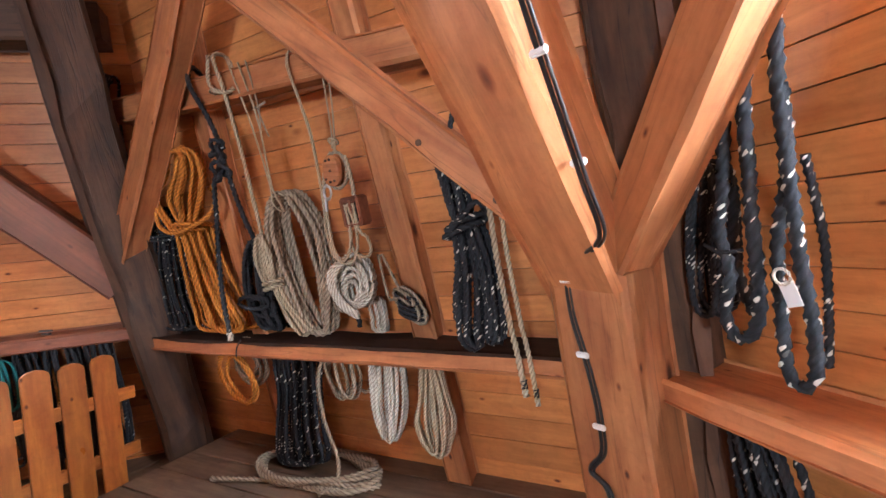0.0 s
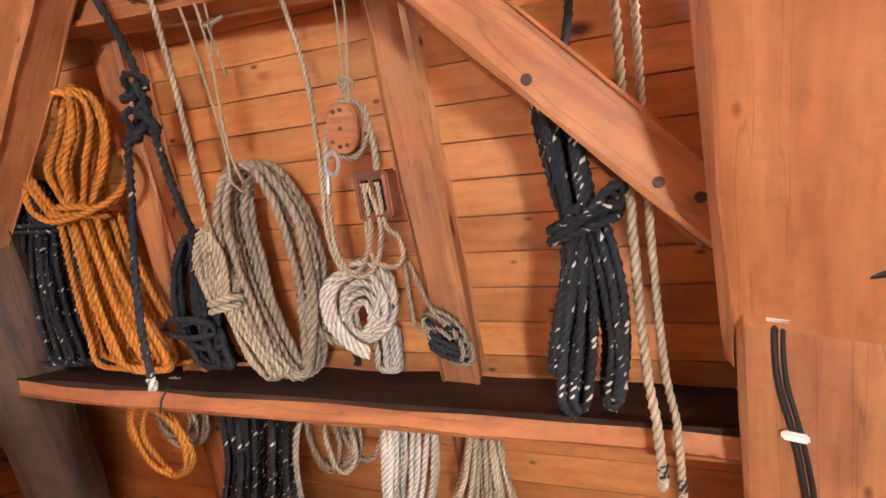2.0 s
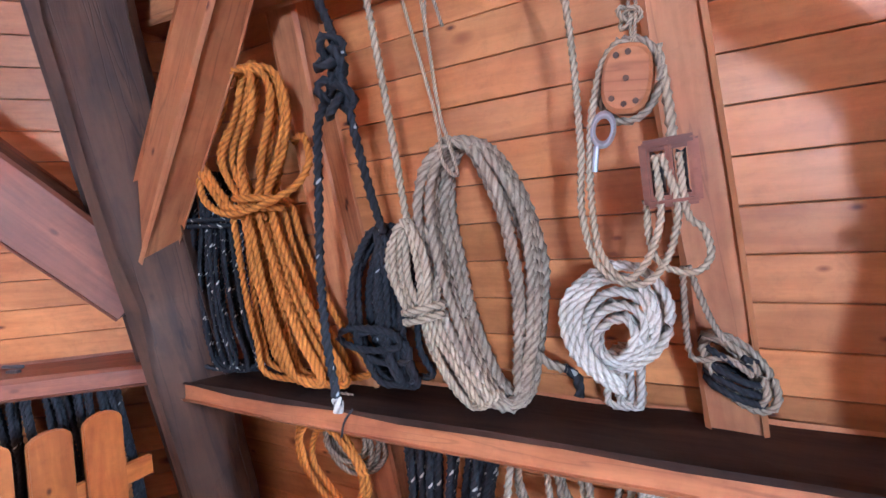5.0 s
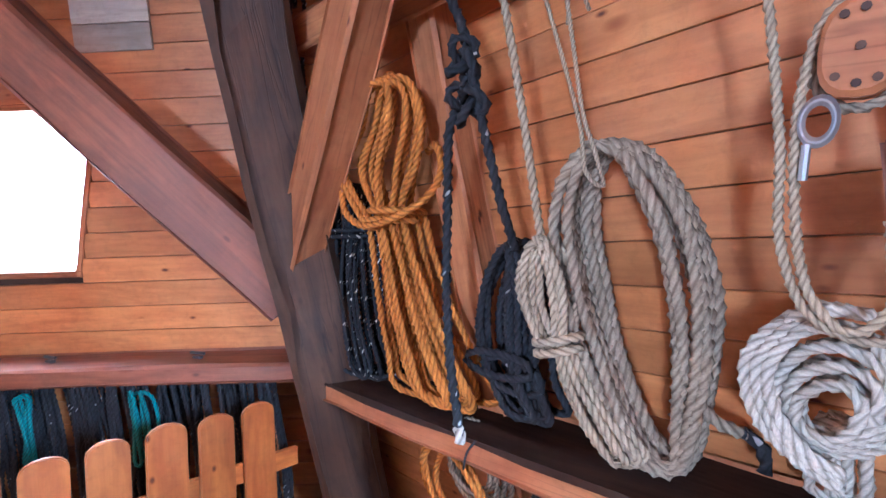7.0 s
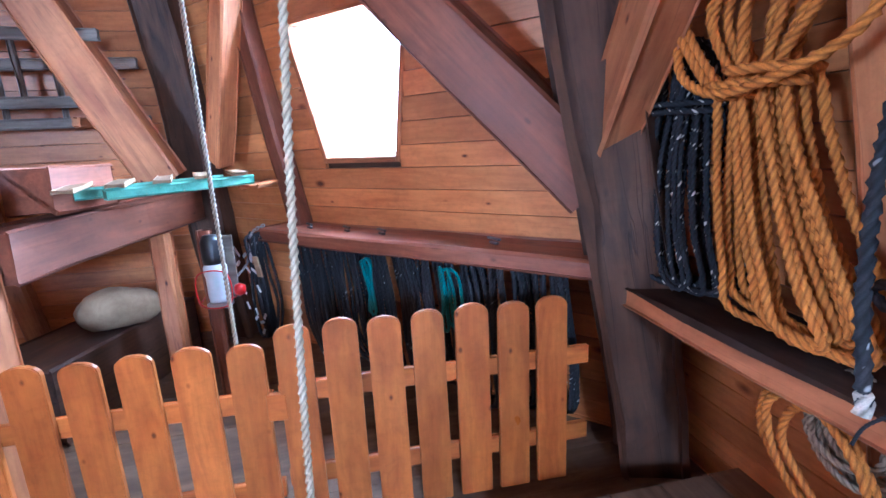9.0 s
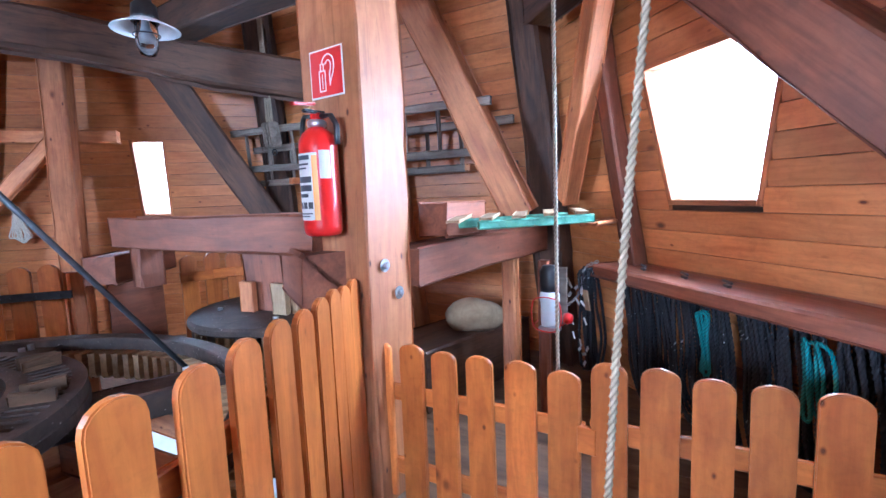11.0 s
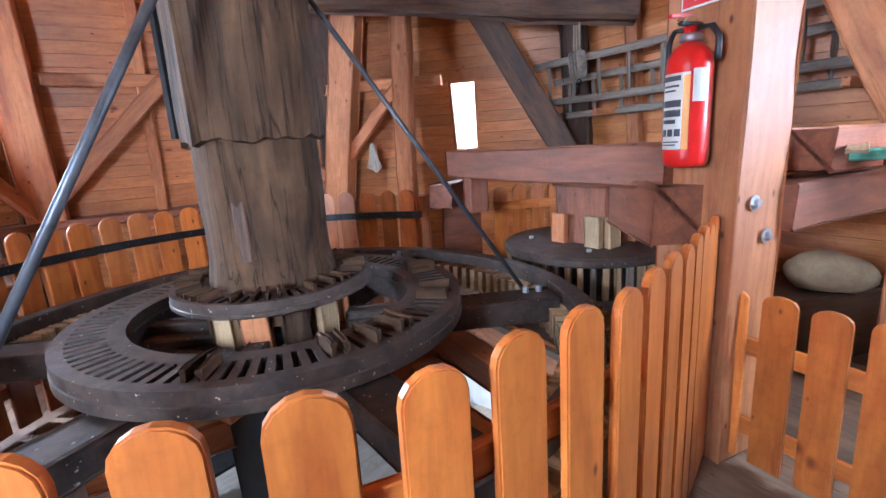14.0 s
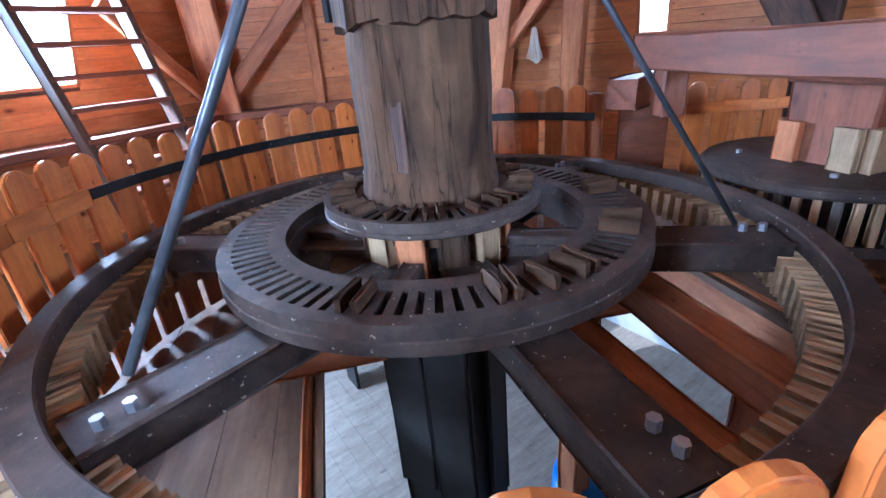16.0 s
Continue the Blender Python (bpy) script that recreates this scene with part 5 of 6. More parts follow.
# plumb ropes through the stage
rope_thing("hoist_rope", "thick pale rope hanging straight through the stage", [([Vector((-2.0, 2.02 + 0.06 * z * z / 2.2, z)) for z in (0.0, 0.8, 1.6, 2.4, 3.3)], 0.0095, False)], CREAM, "hoist ropes")
rope_thing("hoist_rope", "thin brown rope hanging straight behind the gate", [([Vector((-3.2, 2.08, z)) for z in (0.0, 0.8, 1.6, 2.4, 3.3)], 0.0105, False)], TAN_ROPE, "hoist ropes")


# ---- fire extinguisher and sign ----
POST_FACE = Matrix((RIGHT, Vector((0, 0, 1)), FRONT)).transposed().to_4x4()   # x to the right, y up, z out of the post


def on_post(x, z, out):
    return Matrix.Translation(Vector((PX, PY, z)) + FRONT * (0.15 + out) + RIGHT * x) @ POST_FACE


ext = thing("fire_extinguisher", "red fire extinguisher with a printed label hung on the post", "fire extinguisher", on_post(0.015, 1.27, 0.09))
TURN_UP = Matrix.Rotation(radians(-90), 4, "X")
part("cylinder", lathe_bm([(0.06, 0.0), (0.073, 0.006), (0.08, 0.02), (0.082, 0.04), (0.082, 0.37), (0.078, 0.40), (0.062, 0.43), (0.04, 0.448), (0.026, 0.455), (0.026, 0.47)], 32), RED, ext, smooth=True).matrix_basis = TURN_UP
part("collar", lathe_bm([(0.034, 0.455), (0.04, 0.46), (0.04, 0.478), (0.03, 0.485)], 24), GALVANISED, ext, smooth=True).matrix_basis = TURN_UP
part("valve", box_bm(0.04, 0.04, 0.04, 0.006, (0, 0.50, 0), 2), RED, ext)
part("handle", box_bm(0.03, 0.014, 0.11, 0.005, (0.01, 0.515, 0.02), 2), BLACK_PLASTIC, ext)
part("lever", box_bm(0.028, 0.012, 0.12, 0.005, (0.01, 0.545, 0.015), 2), RED, ext).matrix_basis = Matrix.Rotation(radians(6), 4, "X")
rope_mesh("safety_pin", [([Vector((0.022 * math.cos(a) - 0.02, 0.54 + 0.012 * math.sin(a), 0.03)) for a in np.linspace(0, 2 * math.pi, 12, endpoint=False)], 0.0028, True)], BRASS, ext, "brass pin ring", 0, 6)
rope_mesh("hose", [([Vector(p) for p in ((-0.02, 0.50, 0.01), (-0.06, 0.505, 0.01), (-0.092, 0.47, 0.0), (-0.1, 0.4, -0.005), (-0.1, 0.2, -0.005), (-0.098, 0.08, -0.005))], 0.0105, False)], BLACK_PLASTIC, ext, "black rubber hose", 0, 10)
rope_mesh("guard", [([Vector(p) for p in ((0.02, 0.50, -0.01), (0.07, 0.50, -0.015), (0.095, 0.46, -0.02), (0.095, 0.38, -0.02))], 0.012, False)], BLACK_PLASTIC, ext, "black carrying guard", 0, 10)
part("bracket", box_bm(0.05, 0.3, 0.012, 0.003, (0, 0.25, -0.085)), BLACK_IRON, ext)


def label_patch(name, a0, a1, y0, y1, material, parent, r=0.0832):
    """A curved sticker on the cylinder; angles in degrees from the front."""
    bm = bmesh.new()
    n = max(3, int((a1 - a0) / 8))
    cols = []
    for i in range(n + 1):
        a = radians(a0 + (a1 - a0) * i / n)
        cols.append([bm.verts.new((rr * math.sin(a), y, rr * math.cos(a))) for y, rr in ((y0, r), (y1, r), (y1, r - 0.001), (y0, r - 0.001))])
    for a, b in zip(cols, cols[1:]):
        for j in range(4):
            bm.faces.new((a[j], b[j], b[(j + 1) % 4], a[(j + 1) % 4]))
    bm.faces.new(cols[0])
    bm.faces.new(cols[-1][::-1])
    bmesh.ops.recalc_face_normals(bm, faces=bm.faces[:])
    return part(name, bm, material, parent)


sheet = label_patch("label", -38, 42, 0.07, 0.345, LABEL, ext)
label_patch("orange_panel", 26, 42, 0.07, 0.335, ORANGE_INK, sheet, 0.0838)
label_patch("small_label", 48, 80, 0.24, 0.355, LABEL, ext)
for i, (a0, a1, y0, y1) in enumerate(((-55, 0, 0.318, 0.336), (-52, -4, 0.296, 0.304), (-52, -12, 0.28, 0.287), (-54, 2, 0.225, 0.25), (-54, 2, 0.19, 0.215), (-54, -10, 0.165, 0.18), (-54, -38, 0.118, 0.145), (-33, -17, 0.118, 0.145), (-12, 3, 0.118, 0.145), (-52, 0, 0.095, 0.1), (-52, -8, 0.084, 0.089))):
    label_patch("print_bar", a0 + 20, a1 + 20, y0, y1, LABEL_INK, sheet, 0.0838)

sign = thing("fire_sign", "square red sign with a white fire extinguisher symbol", "sign", on_post(0.0, 1.965, 0.002))
part("plate", box_bm(0.205, 0.205, 0.003, 0.001), WHITE, sign)
part("field", box_bm(0.19, 0.19, 0.002, 0.0, (0, 0, 0.0022)), SIGN_RED, sign)
symbol = bmesh.new()
for w, h, x, y in ((0.006, 0.085, -0.042, -0.032), (0.006, 0.085, -0.006, -0.032), (0.042, 0.006, -0.024, -0.074), (0.042, 0.006, -0.024, 0.010), (0.006, 0.03, -0.033, 0.026), (0.006, 0.03, -0.015, 0.026), (0.022, 0.005, -0.024, 0.04), (0.004, 0.06, -0.024, -0.035)):
    add_box(symbol, w, h, 0.001, (x, y, 0.0038))
part("extinguisher_symbol", symbol, WHITE, sign)
rope_mesh("hose_symbol", [([Vector((x, y, 0.0036)) for x, y in ((-0.024, 0.045), (-0.01, 0.065), (0.015, 0.075), (0.042, 0.06), (0.05, 0.03), (0.045, 0.0), (0.03, -0.03), (0.022, -0.055))], 0.0034, False),
                          ([Vector((x, y, 0.0036)) for x, y in ((-0.005, 0.035), (0.012, 0.05), (0.028, 0.042), (0.03, 0.02), (0.022, -0.01), (0.022, -0.055))], 0.003, False)], WHITE, sign, "", 0, 6)

# bolts on the side of the post
for x, z in ((-0.05, 1.12), (0.04, 0.98)):
    bolt = thing("bolt", "galvanised bolt head with washer on the post", "bolt", Matrix.Translation(Vector((PX, PY, z)) + RIGHT * 0.18 + FRONT * (-x)) @ Matrix((FRONT, Vector((0, 0, 1)), RIGHT)).transposed().to_4x4(), "post bolts")
    part("washer", lathe_bm([(0.004, 0), (0.03, 0), (0.03, 0.004), (0.004, 0.004)], 20), GALVANISED, bolt)
    part("head", tube_bm(0.016, 0.02, 6, 0.002), GALVANISED, bolt)

# gate hinges
for z in (0.55, 0.2):
    hinge = thing("hinge", "black steel hinge between post and gate", "hinge", Matrix.Translation((-3.165, 1.20, z)) @ Matrix((RIGHT, Vector((0, 0, 1)), FRONT)).transposed().to_4x4(), "gate hinges")
    part("leaf", box_bm(0.05, 0.2, 0.006, 0.001, (0.02, 0, 0.03)), BLACK_IRON, hinge)
    part("barrel", tube_bm(0.011, 0.2, 10), BLACK_IRON, hinge).matrix_basis = Matrix.Translation((-0.01, 0.1, 0.035)) @ Matrix.Rotation(radians(90), 4, "X")
latch = thing("gate_latch", "small wooden latch block on the gate", "latch", Matrix.Translation((-2.745, 2.13, 0.52)) @ POST_FACE)
part("block", box_bm(0.07, 0.1, 0.03, 0.004), FENCE_WOOD, latch)

# ---- cage lamp ----
lamp_thing = thing("cage_lamp", "unlit bulkhead lamp with a grey shade and wire cage", "lamp", Matrix.Translation((-3.46, 0.01, 2.20)))
part("shade", lathe_bm([(0.055, 0.215), (0.06, 0.2), (0.11, 0.175), (0.16, 0.15), (0.163, 0.145), (0.11, 0.168), (0.058, 0.19)], 32), ENAMEL, lamp_thing, smooth=True)
part("cap", lathe_bm([(0.01, 0.33), (0.035, 0.325), (0.04, 0.29), (0.06, 0.27), (0.066, 0.215), (0.066, 0.185), (0.01, 0.18)], 24), BLACK_IRON, lamp_thing, smooth=True)
glass = part("glass", lathe_bm([(0.052, 0.185), (0.055, 0.1), (0.05, 0.05), (0.035, 0.02), (0.001, 0.008)], 24), GLASS, lamp_thing, smooth=True)
part("bulb", lathe_bm([(0.012, 0.18), (0.014, 0.15), (0.028, 0.11), (0.024, 0.085), (0.001, 0.075)], 16), ENAMEL, lamp_thing, smooth=True)
for i in range(4):
    rope_mesh("cage_wire", [([Matrix.Rotation(radians(90 * i), 3, "Z") @ Vector(p) for p in ((0.064, 0, 0.19), (0.066, 0, 0.12), (0.062, 0, 0.07), (0.05, 0, 0.05))], 0.0025, False)], BLACK_IRON, lamp_thing, "", 0, 6)
part("cage_ring", ring_bm(0.06, 0.066, 0.118, 0.124, 32), BLACK_IRON, lamp_thing)
rope_mesh("hook", [([Vector(p) for p in ((0, 0, 0.33), (0.0, 0.0, 0.38), (0.03, 0.02, 0.41), (0.06, 0.04, 0.38), (0.05, 0.04, 0.34))], 0.008, False), ([Vector(p) for p in ((0, 0, 0.36), (-0.05, 0.05, 0.45), (-0.12, 0.1, 0.58))], 0.006, False)], BLACK_IRON, lamp_thing, "", 0, 8)

# overhead beams
timber("beam", (-3.12, -0.52, 2.50), (-3.55, -0.02, 2.74), 0.2, 0.13, GREY, "pale weathered beam end overhead", (0, 0, 1), "beam")
timber("beam", (-3.7, 1.0, 2.75), (-5.3, -1.6, 2.95), 0.24, 0.24, OLD, "dark beam under the ceiling", (0, 0, 1), "beam")
timber("beam", (-4.4, 2.1, 2.62), (-2.2, 3.2, 2.72), 0.2, 0.22, OLD, "dark beam under the ceiling by the window", (0, 0, 1), "beam")

# ---- ladders on the wall ----
def ladder(k, s0, s1, z, gap, off, rungs, label, tilt=0.0):
    lad = thing("ladder", label, "ladder", group="ladders")
    a, b = Vector((s0, z + tilt)), Vector((s1, z))
    for d in (0.0, gap):
        m, length = along(on_wall(k, a.x, a.y + d, off + 0.05 * d), on_wall(k, b.x, b.y + d, off + 0.05 * d), inward(k))
        rail = part("stile", timber_bm(length, 0.065, 0.05, int(97 + d * 10), 0.012, 0.004), GREY, lad)
        rail.matrix_basis = m
    for i in range(rungs):
        f = (i + 0.5) / rungs
        c = a + (b - a) * f
        m, length = along(on_wall(k, c.x, c.y + 0.01, off), on_wall(k, c.x + 0.02, c.y + gap - 0.01, off), inward(k))
        part("rung", timber_bm(length, 0.035, 0.03, 400 + i, 0.01, 0.002), GREY, lad).matrix_basis = m
    return lad


ladder(3, -1.62, 1.25, 1.64, 0.34, 0.22, 9, "weathered grey wooden ladder hung level on the wall", -0.02)
ladder(3, -1.7, 1.15, 1.74, 0.36, 0.40, 9, "second weathered ladder hung in front of the other", 0.02)
for s in (-0.9, 0.95):
    timber("ladder_hook", on_wall(3, s, 1.62, 0.02), on_wall(3, s, 1.62, 0.5), 0.05, 0.06, TIMBER, "wooden peg carrying the ladders", (0, 0, 1), "hook")

# block and tackle
tackle = thing("block_and_tackle", "old grey wooden tackle block hanging on ropes", "pulley", Matrix.Translation(on_wall(3, -1.05, 2.05, 0.5)) @ wall_pose(3).to_3x3().to_4x4())
for x in (-0.05, -0.017, 0.017, 0.05):
    part("cheek", cheek_bm(0.018, 0.24, 0.11), GREY, tackle).matrix_basis = Matrix.Translation((x, 0, 0))
part("hook", ring_bm(0.022, 0.034, -0.008, 0.008, 20), BLACK_IRON, tackle).matrix_basis = Matrix.Translation((0, -0.16, 0))
rope_mesh("fall", [([Vector((x, 0.08, 0.0)), Vector((x * 0.7 + 0.06, 0.6, 0)), Vector((x * 0.4 + 0.12, 1.15, 0))], 0.012, False) for x in (-0.035, 0.0, 0.035)], TAN_ROPE, tackle, "three parallel rope falls")

# green lattice lying on the beam
lattice = thing("sail_lattice", "green painted sail lattice with pale slats on the beam", "lattice")
p, q = Vector((-3.70, 1.60, 1.26)), Vector((-3.90, 2.22, 1.27))
m, length = along(p, q)
part("board", timber_bm(length, 0.05, 0.05, 501, 0.008, 0.002), GREEN_PAINT, lattice).matrix_basis = m
part("board", timber_bm(length * 0.95, 0.05, 0.045, 502, 0.008, 0.002), GREEN_PAINT, lattice).matrix_basis = m @ Matrix.Translation((0.02, -0.3, 0.005))
for i in range(5):
    sl = part("slat", timber_bm(0.5, 0.07, 0.02, 510 + i, 0.004, 0.002), COG_WOOD, lattice, "pale bare slat" if i == 0 else "")
    sl.matrix_basis = m @ Matrix.Translation((-0.34 + 0.17 * i, -0.12, 0.036)) @ Matrix.Rotation(radians(68), 4, "Z")
timber("board", (-3.95, 2.35, 1.22), (-4.5, 2.75, 1.22), 0.12, 0.03, TIMBER, "thin board behind the lattice", (0, 0, 1), "board")

# ---- hoist box, chain and tags by the window shelf ----
device = thing("hoist_motor", "small grey motor in a red wire frame with a red knob", "motor", Matrix.Translation((-3.93, 2.12, 0.60)) @ POST_FACE)
part("housing", lathe_bm([(0.01, 0.0), (0.05, 0.005), (0.055, 0.03), (0.055, 0.15), (0.06, 0.16), (0.06, 0.2), (0.05, 0.22), (0.05, 0.33), (0.03, 0.36), (0.01, 0.365)], 20), ENAMEL, device, smooth=True).matrix_basis = TURN_UP
part("cap", lathe_bm([(0.056, 0.22), (0.058, 0.26), (0.058, 0.34), (0.04, 0.375), (0.005, 0.38)], 20), BLACK_PLASTIC, device, smooth=True).matrix_basis = TURN_UP
part("back_plate", box_bm(0.14, 0.36, 0.012, 0.003, (0.02, 0.18, -0.065)), GREY, device)
rope_mesh("frame_wire", [([Vector(v) for v in ((-0.075, 0.0, 0.06), (0.075, 0.0, 0.06), (0.075, 0.17, 0.06), (-0.075, 0.17, 0.06))], 0.004, True), ([Vector(v) for v in ((-0.075, 0.02, 0.06), (-0.075, 0.02, -0.06), (0.075, 0.02, -0.06), (0.075, 0.02, 0.06))], 0.004, False)], RED, device, "red wire guard", 0, 6)
part("knob", lathe_bm([(0.002, 0.0), (0.03, 0.006), (0.036, 0.03), (0.026, 0.055), (0.002, 0.06)], 16), RED, device, smooth=True).matrix_basis = Matrix.Translation((0.085, 0.06, 0.0)) @ Matrix.Rotation(radians(90), 4, "Y")
part("foot", box_bm(0.12, 0.03, 0.08, 0.004, (0, -0.015, 0)), GALVANISED, device)
timber("stanchion", (-3.99, 2.10, 0.0), (-3.99, 2.10, 1.0), 0.07, 0.07, TIMBER_RED, "slim dark post behind the motor", FRONT, "post")

chain = thing("chain", "galvanised chain hanging from the end of the window shelf", "chain")
ends = [on_wall(2, -0.56, 0.985, 0.36), on_wall(2, -0.66, 0.93, 0.38), on_wall(2, -0.78, 0.74, 0.38), on_wall(2, -0.95, 0.60, 0.42)]
line = spline(ends, False, 0.026)
for i, (c, d) in enumerate(zip(line, line[1:])):
    t = (d - c).normalized()
    side = t.cross(Vector((0, 0, 1))).normalized() if i % 2 else t.cross(Vector((0.3, 0.9, 0.2))).normalized()
    store = [c + t * (0.017 * math.cos(a)) + side * (0.009 * math.sin(a)) for a in np.linspace(0, 2 * math.pi, 10, endpoint=False)]
    rope_mesh("link", [(store, 0.0032, True)], GALVANISED, chain, "", 0, 6)

straps = rope_thing("strap_hank", "hank of black straps with white tags", strands(2, [(-0.70, 0.90, 0.05), (-0.74, 0.7, 0.09), (-0.78, 0.45, 0.1), (-0.8, 0.22, 0.07)], 10, 0.011, 0.34, 81, 0.06, 0.02), BLACK_PLAIN, "")
tag_rng = random.Random(5)
for i in range(16):
    t = part("tag", box_bm(0.02, 0.05, 0.003, 0.0008), WHITE, straps, "white tag" if i == 0 else "")
    t.matrix_basis = wall_place(2, -0.74 + tag_rng.uniform(-0.1, 0.08), tag_rng.uniform(0.28, 0.86), 0.42, tag_rng.uniform(-70, 70))
part("yellow_tag", box_bm(0.05, 0.13, 0.012, 0.003), COG_WOOD, straps, "tan wooden tag").matrix_basis = wall_place(2, -0.62, 0.74, 0.42, 3)

# pegs and hooks on the window shelf
for s in (-0.35, -0.05, 0.2, 0.85):
    hook = thing("shelf_hook", "small blue-grey cleat on the window shelf", "hook", Matrix.Translation(on_wall(2, s, 0.955, 0.2)))
    part("base", box_bm(0.05, 0.02, 0.012, 0.003, (0, 0, 0.004)), STEEL, hook)
    part("horn", box_bm(0.09, 0.014, 0.012, 0.004, (0, 0, 0.022)), STEEL, hook)

# ---- cable on the strut ----
cable_pts = [(-0.30, 1.08, 2.62), (-0.07, 1.40, 2.12), (0.085, 1.66, 1.70), (0.175, 1.80, 1.45), (0.225, 1.88, 1.31), (0.205, 2.03, 1.25), (0.177, 2.12, 1.205), (0.170, 2.154, 1.168), (0.179, 2.166, 1.048), (0.205, 2.161, 0.928), (0.226, 2.160, 0.811), (0.239, 2.167, 0.694), (0.241, 2.181, 0.599), (0.208, 2.226, 0.52), (0.252, 2.19, 0.47), (0.275, 2.20, 0.3)]
cable = rope_mesh("cable", [([Vector(p) for p in cable_pts], 0.006, False), ([Vector(p) + Vector((0.011, -0.008, 0)) for p in cable_pts], 0.005, False)], BLACK_PLASTIC, None, "", 0, 8)
tagged(cable, "pair of black electric cables clipped along the strut and post", "cable")
for p in ((-0.055, 1.43, 2.08), (0.085, 1.655, 1.70), (0.172, 1.795, 1.485), (0.168, 2.146, 1.168), (0.203, 2.153, 0.928), (0.237, 2.159, 0.694)):
    clip = part("clip", box_bm(0.045, 0.018, 0.014, 0.004, (0, 0, 0), 2), WHITE, cable, "white plastic cable clip")
    clip.matrix_basis = Matrix.Translation(p) @ Matrix.Rotation(radians(-44), 4, "Z") @ Matrix.Rotation(radians(90), 4, "X")

# bolt heads on the big braces
for k, s, z, off in ((1, 0.745, 1.66, 0.44), (1, 0.985, 1.44, 0.41), (1, 1.06, 1.405, 0.40)):
    b = link_mesh("peg", tube_bm(0.012, 0.008, 12, 0.002), OLD)
    b.matrix_basis = wall_place(k, s, z, off)
    tagged(b, "dark round peg end in the brace", "peg", "brace pegs", "structure")

# ---- strap, boards and stair behind the wheel ----
for a0, a1, z in ((-165, -43, 0.90),):
    strap = thing("iron_strap", "long black iron strap bolted along the fence", "strap")
    n = 26
    for i in range(n):
        b0, b1 = radians(a0 + (a1 - a0) * i / n), radians(a0 + (a1 - a0) * (i + 1) / n)
        m, length = along((CX + 1.585 * math.cos(b0), CY + 1.585 * math.sin(b0), z), (CX + 1.585 * math.cos(b1), CY + 1.585 * math.sin(b1), z))
        seg = part("segment", box_bm(length + 0.004, 0.012, 0.05, 0.002), BLACK_IRON, strap)
        seg.matrix_basis = m
        part("rivet", tube_bm(0.006, 0.008, 8), BLACK_IRON, strap).matrix_basis = m @ Matrix.Translation((0, 0.006, 0)) @ Matrix.Rotation(radians(-90), 4, "X")
for i in range(6):
    b0, b1 = radians(-42.5 + 8 * i), radians(-34.5 + 8 * i)
    m, length = along((CX + 1.59 * math.cos(b0), CY + 1.59 * math.sin(b0), 0.89), (CX + 1.59 * math.cos(b1), CY + 1.59 * math.sin(b1), 0.89))
    rail = link_mesh("fence_rail", timber_bm(length + 0.003, 0.024, 0.085, 640 + i, 0.004, 0.001), FENCE_WOOD)
    rail.matrix_basis = m
    tagged(rail, "pale pine rail nailed along the fence", "rail", "fence rails", "structure")
stair = thing("stair", "steep open wooden stair in front of the bright window", "stair")
for s in (0.75, 0.05):
    m, length = along(on_wall(6, s, 0.3, 0.95), on_wall(6, s - 0.35, 2.9, 0.35), inward(6))
    part("string", timber_bm(length, 0.05, 0.17, 601, 0.006, 0.002), OLD, stair).matrix_basis = m
for i in range(10):
    z = 0.55 + 0.21 * i
    f = (z - 0.3) / 2.6
    m, length = along(on_wall(6, 0.05 - 0.35 * f, z, 0.95 - 0.6 * f), on_wall(6, 0.75 - 0.35 * f, z, 0.95 - 0.6 * f))
    part("tread", timber_bm(length, 0.19, 0.035, 610 + i, 0.005, 0.002), TIMBER_RED, stair).matrix_basis = m
rope_thing("brush", "grey fibre brush hanging from a strut", strands(4, [(-0.86, 1.45, 0.02), (-0.86, 1.3, 0.05), (-0.86, 1.15, 0.07)], 14, 0.006, 0.3, 91, 0.03), PALE, "")
rope_thing("rope_hank", "black rope hank hung on the far wall", strands(4, [(-2.0, 2.0, 0.08), (-2.0, 1.6, 0.14), (-1.95, 1.0, 0.12)], 10, 0.014, 0.15, 92, 0.05), BLACK)

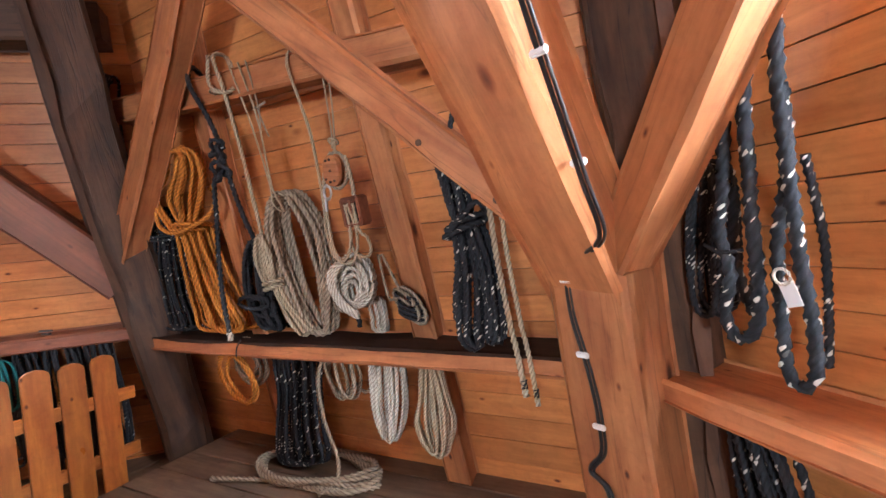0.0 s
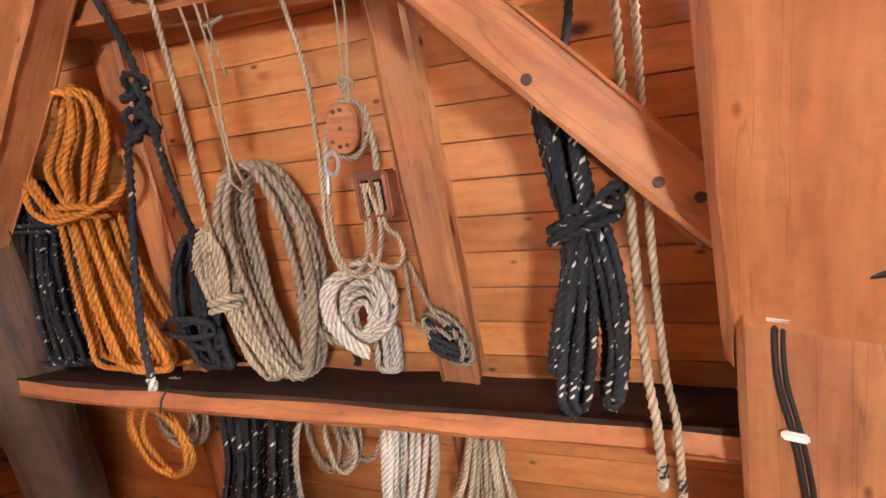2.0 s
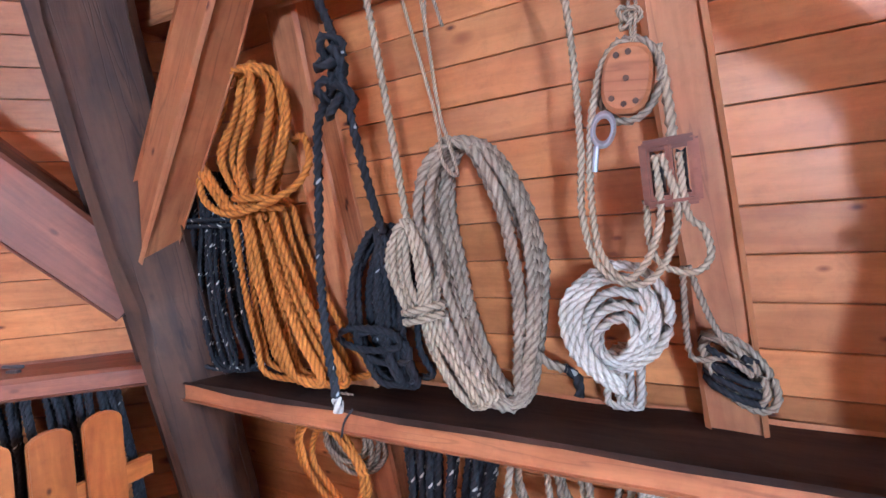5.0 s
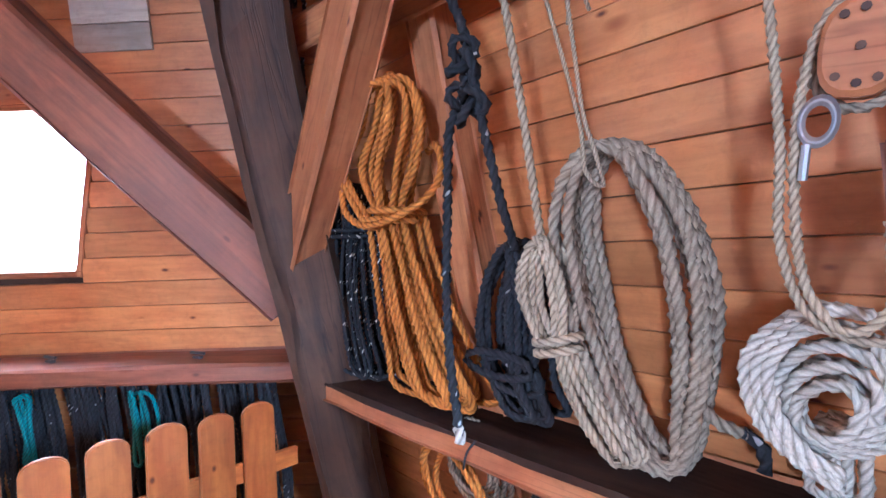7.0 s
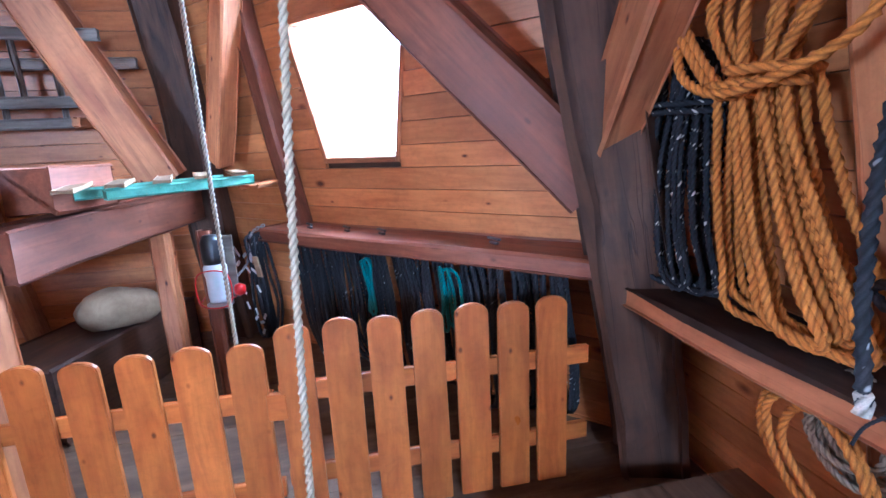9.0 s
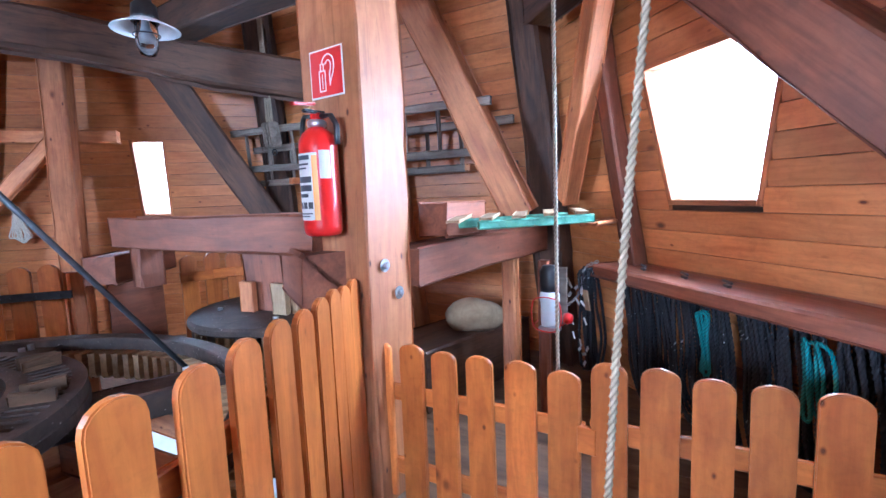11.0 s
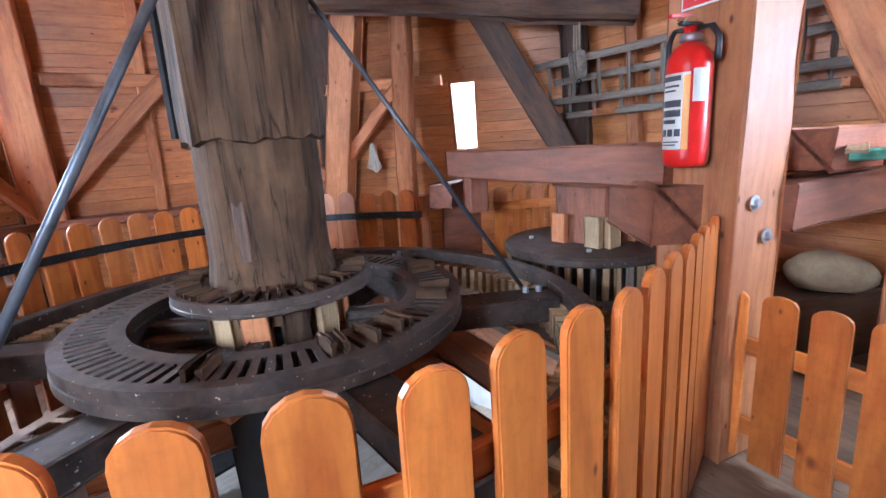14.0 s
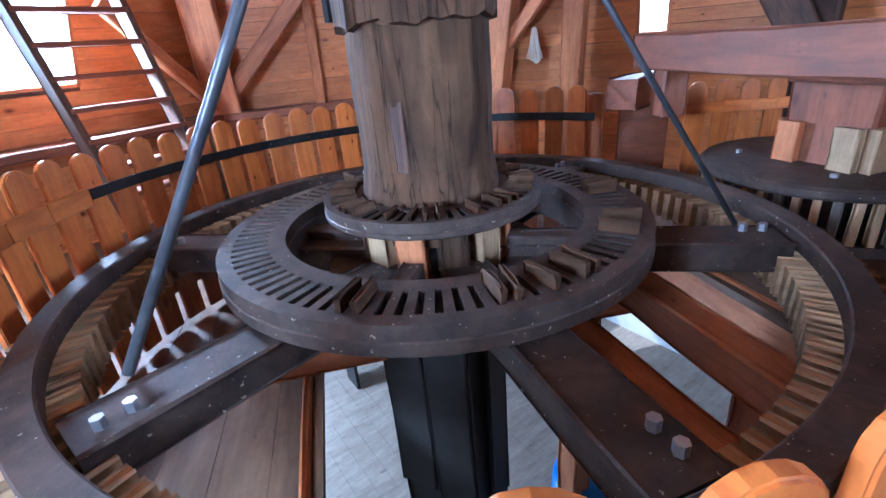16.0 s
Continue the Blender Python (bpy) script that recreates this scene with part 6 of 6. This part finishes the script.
# sack behind the gate
sack = bmesh.new()
bmesh.ops.create_icosphere(sack, subdivisions=3, radius=1)
for v in sack.verts:
    n3 = noise.noise(v.co * 1.7) * 0.16
    v.co = Vector((v.co.x * 0.16 * (1 + n3), v.co.y * 0.22 * (1 + n3), max(v.co.z, -0.75) * 0.13 * (1 + n3) + 0.1))
ob = link_mesh("sack", sack, SACK, smooth=True)
ob.matrix_basis = Matrix.Translation((-4.5, 1.62, 0.42))
tagged(ob, "brown cloth sack lying on a box", "sack")
timber("box", (-4.1, 1.15, 0.21), (-5.0, 1.85, 0.21), 0.5, 0.42, OLD, "dark plank chest behind the gate", (0, 0, 1), "chest")

# ---- storey below ----
bench = thing("bench", "dark metal bench on the floor below", "bench", Matrix.Translation((-3.05, -3.5, -2.40)))
part("seat", box_bm(0.9, 0.35, 0.04, 0.005, (0, 0, 0.45)), BLACK_IRON, bench)
for x in (-0.4, 0.4):
    part("leg", box_bm(0.04, 0.3, 0.45, 0.004, (x, 0, 0.225)), BLACK_IRON, bench)
barrel = thing("barrel", "blue plastic drum on the floor below", "barrel", Matrix.Translation((-3.17, -0.36, -2.40)))
part("body", lathe_bm([(0.2, 0.0), (0.25, 0.02), (0.26, 0.3), (0.27, 0.32), (0.26, 0.34), (0.26, 0.6), (0.27, 0.62), (0.26, 0.64), (0.25, 0.9), (0.2, 0.92)], 32), plain("blue_plastic", (0.03, 0.22, 0.62), 0.4), barrel, smooth=True)
post_below = timber("post", (-3.0, -0.35, -2.4), (-3.0, -0.35, -0.1), 0.16, 0.16, TIMBER, "pale post in the storey below", (1, 0, 0), "post")
# fill lamp added to brighten the lower floor; its walls have no opening
low_lamp = bpy.data.lights.new("lower_fill_light", "AREA")
low_lamp.shape, low_lamp.size, low_lamp.size_y, low_lamp.energy, low_lamp.color = "RECTANGLE", 1.2, 1.2, 260, (0.80, 0.90, 1.0)
new("lower_fill_light", low_lamp).matrix_world = look((-0.2, -4.3, -0.9), (-2.6, -2.0, -2.4))

# low fence and board behind the stone nut
back = [(-4.45 - 0.13 * i, -0.62 + 0.11 * i) for i in range(7)]
fence_run("picket_fence", "low dark-stained picket fence behind the stone nut", back, 1.03, (0.86, 0.3), (-3.5, 0.2), rail_side=1)
timber("gate_post", (-3.80, -0.96, 0.0), (-3.80, -0.96, 1.02), 0.1, 0.1, TIMBER, "short square post at the end of the fence", FRONT, "post")
timber("board_panel", (-3.93, -0.86, 0.62), (-4.25, -0.70, 0.62), 0.03, 0.62, TIMBER_RED, "dark red board panel between fence and post", (0, 0, 1), "panel")
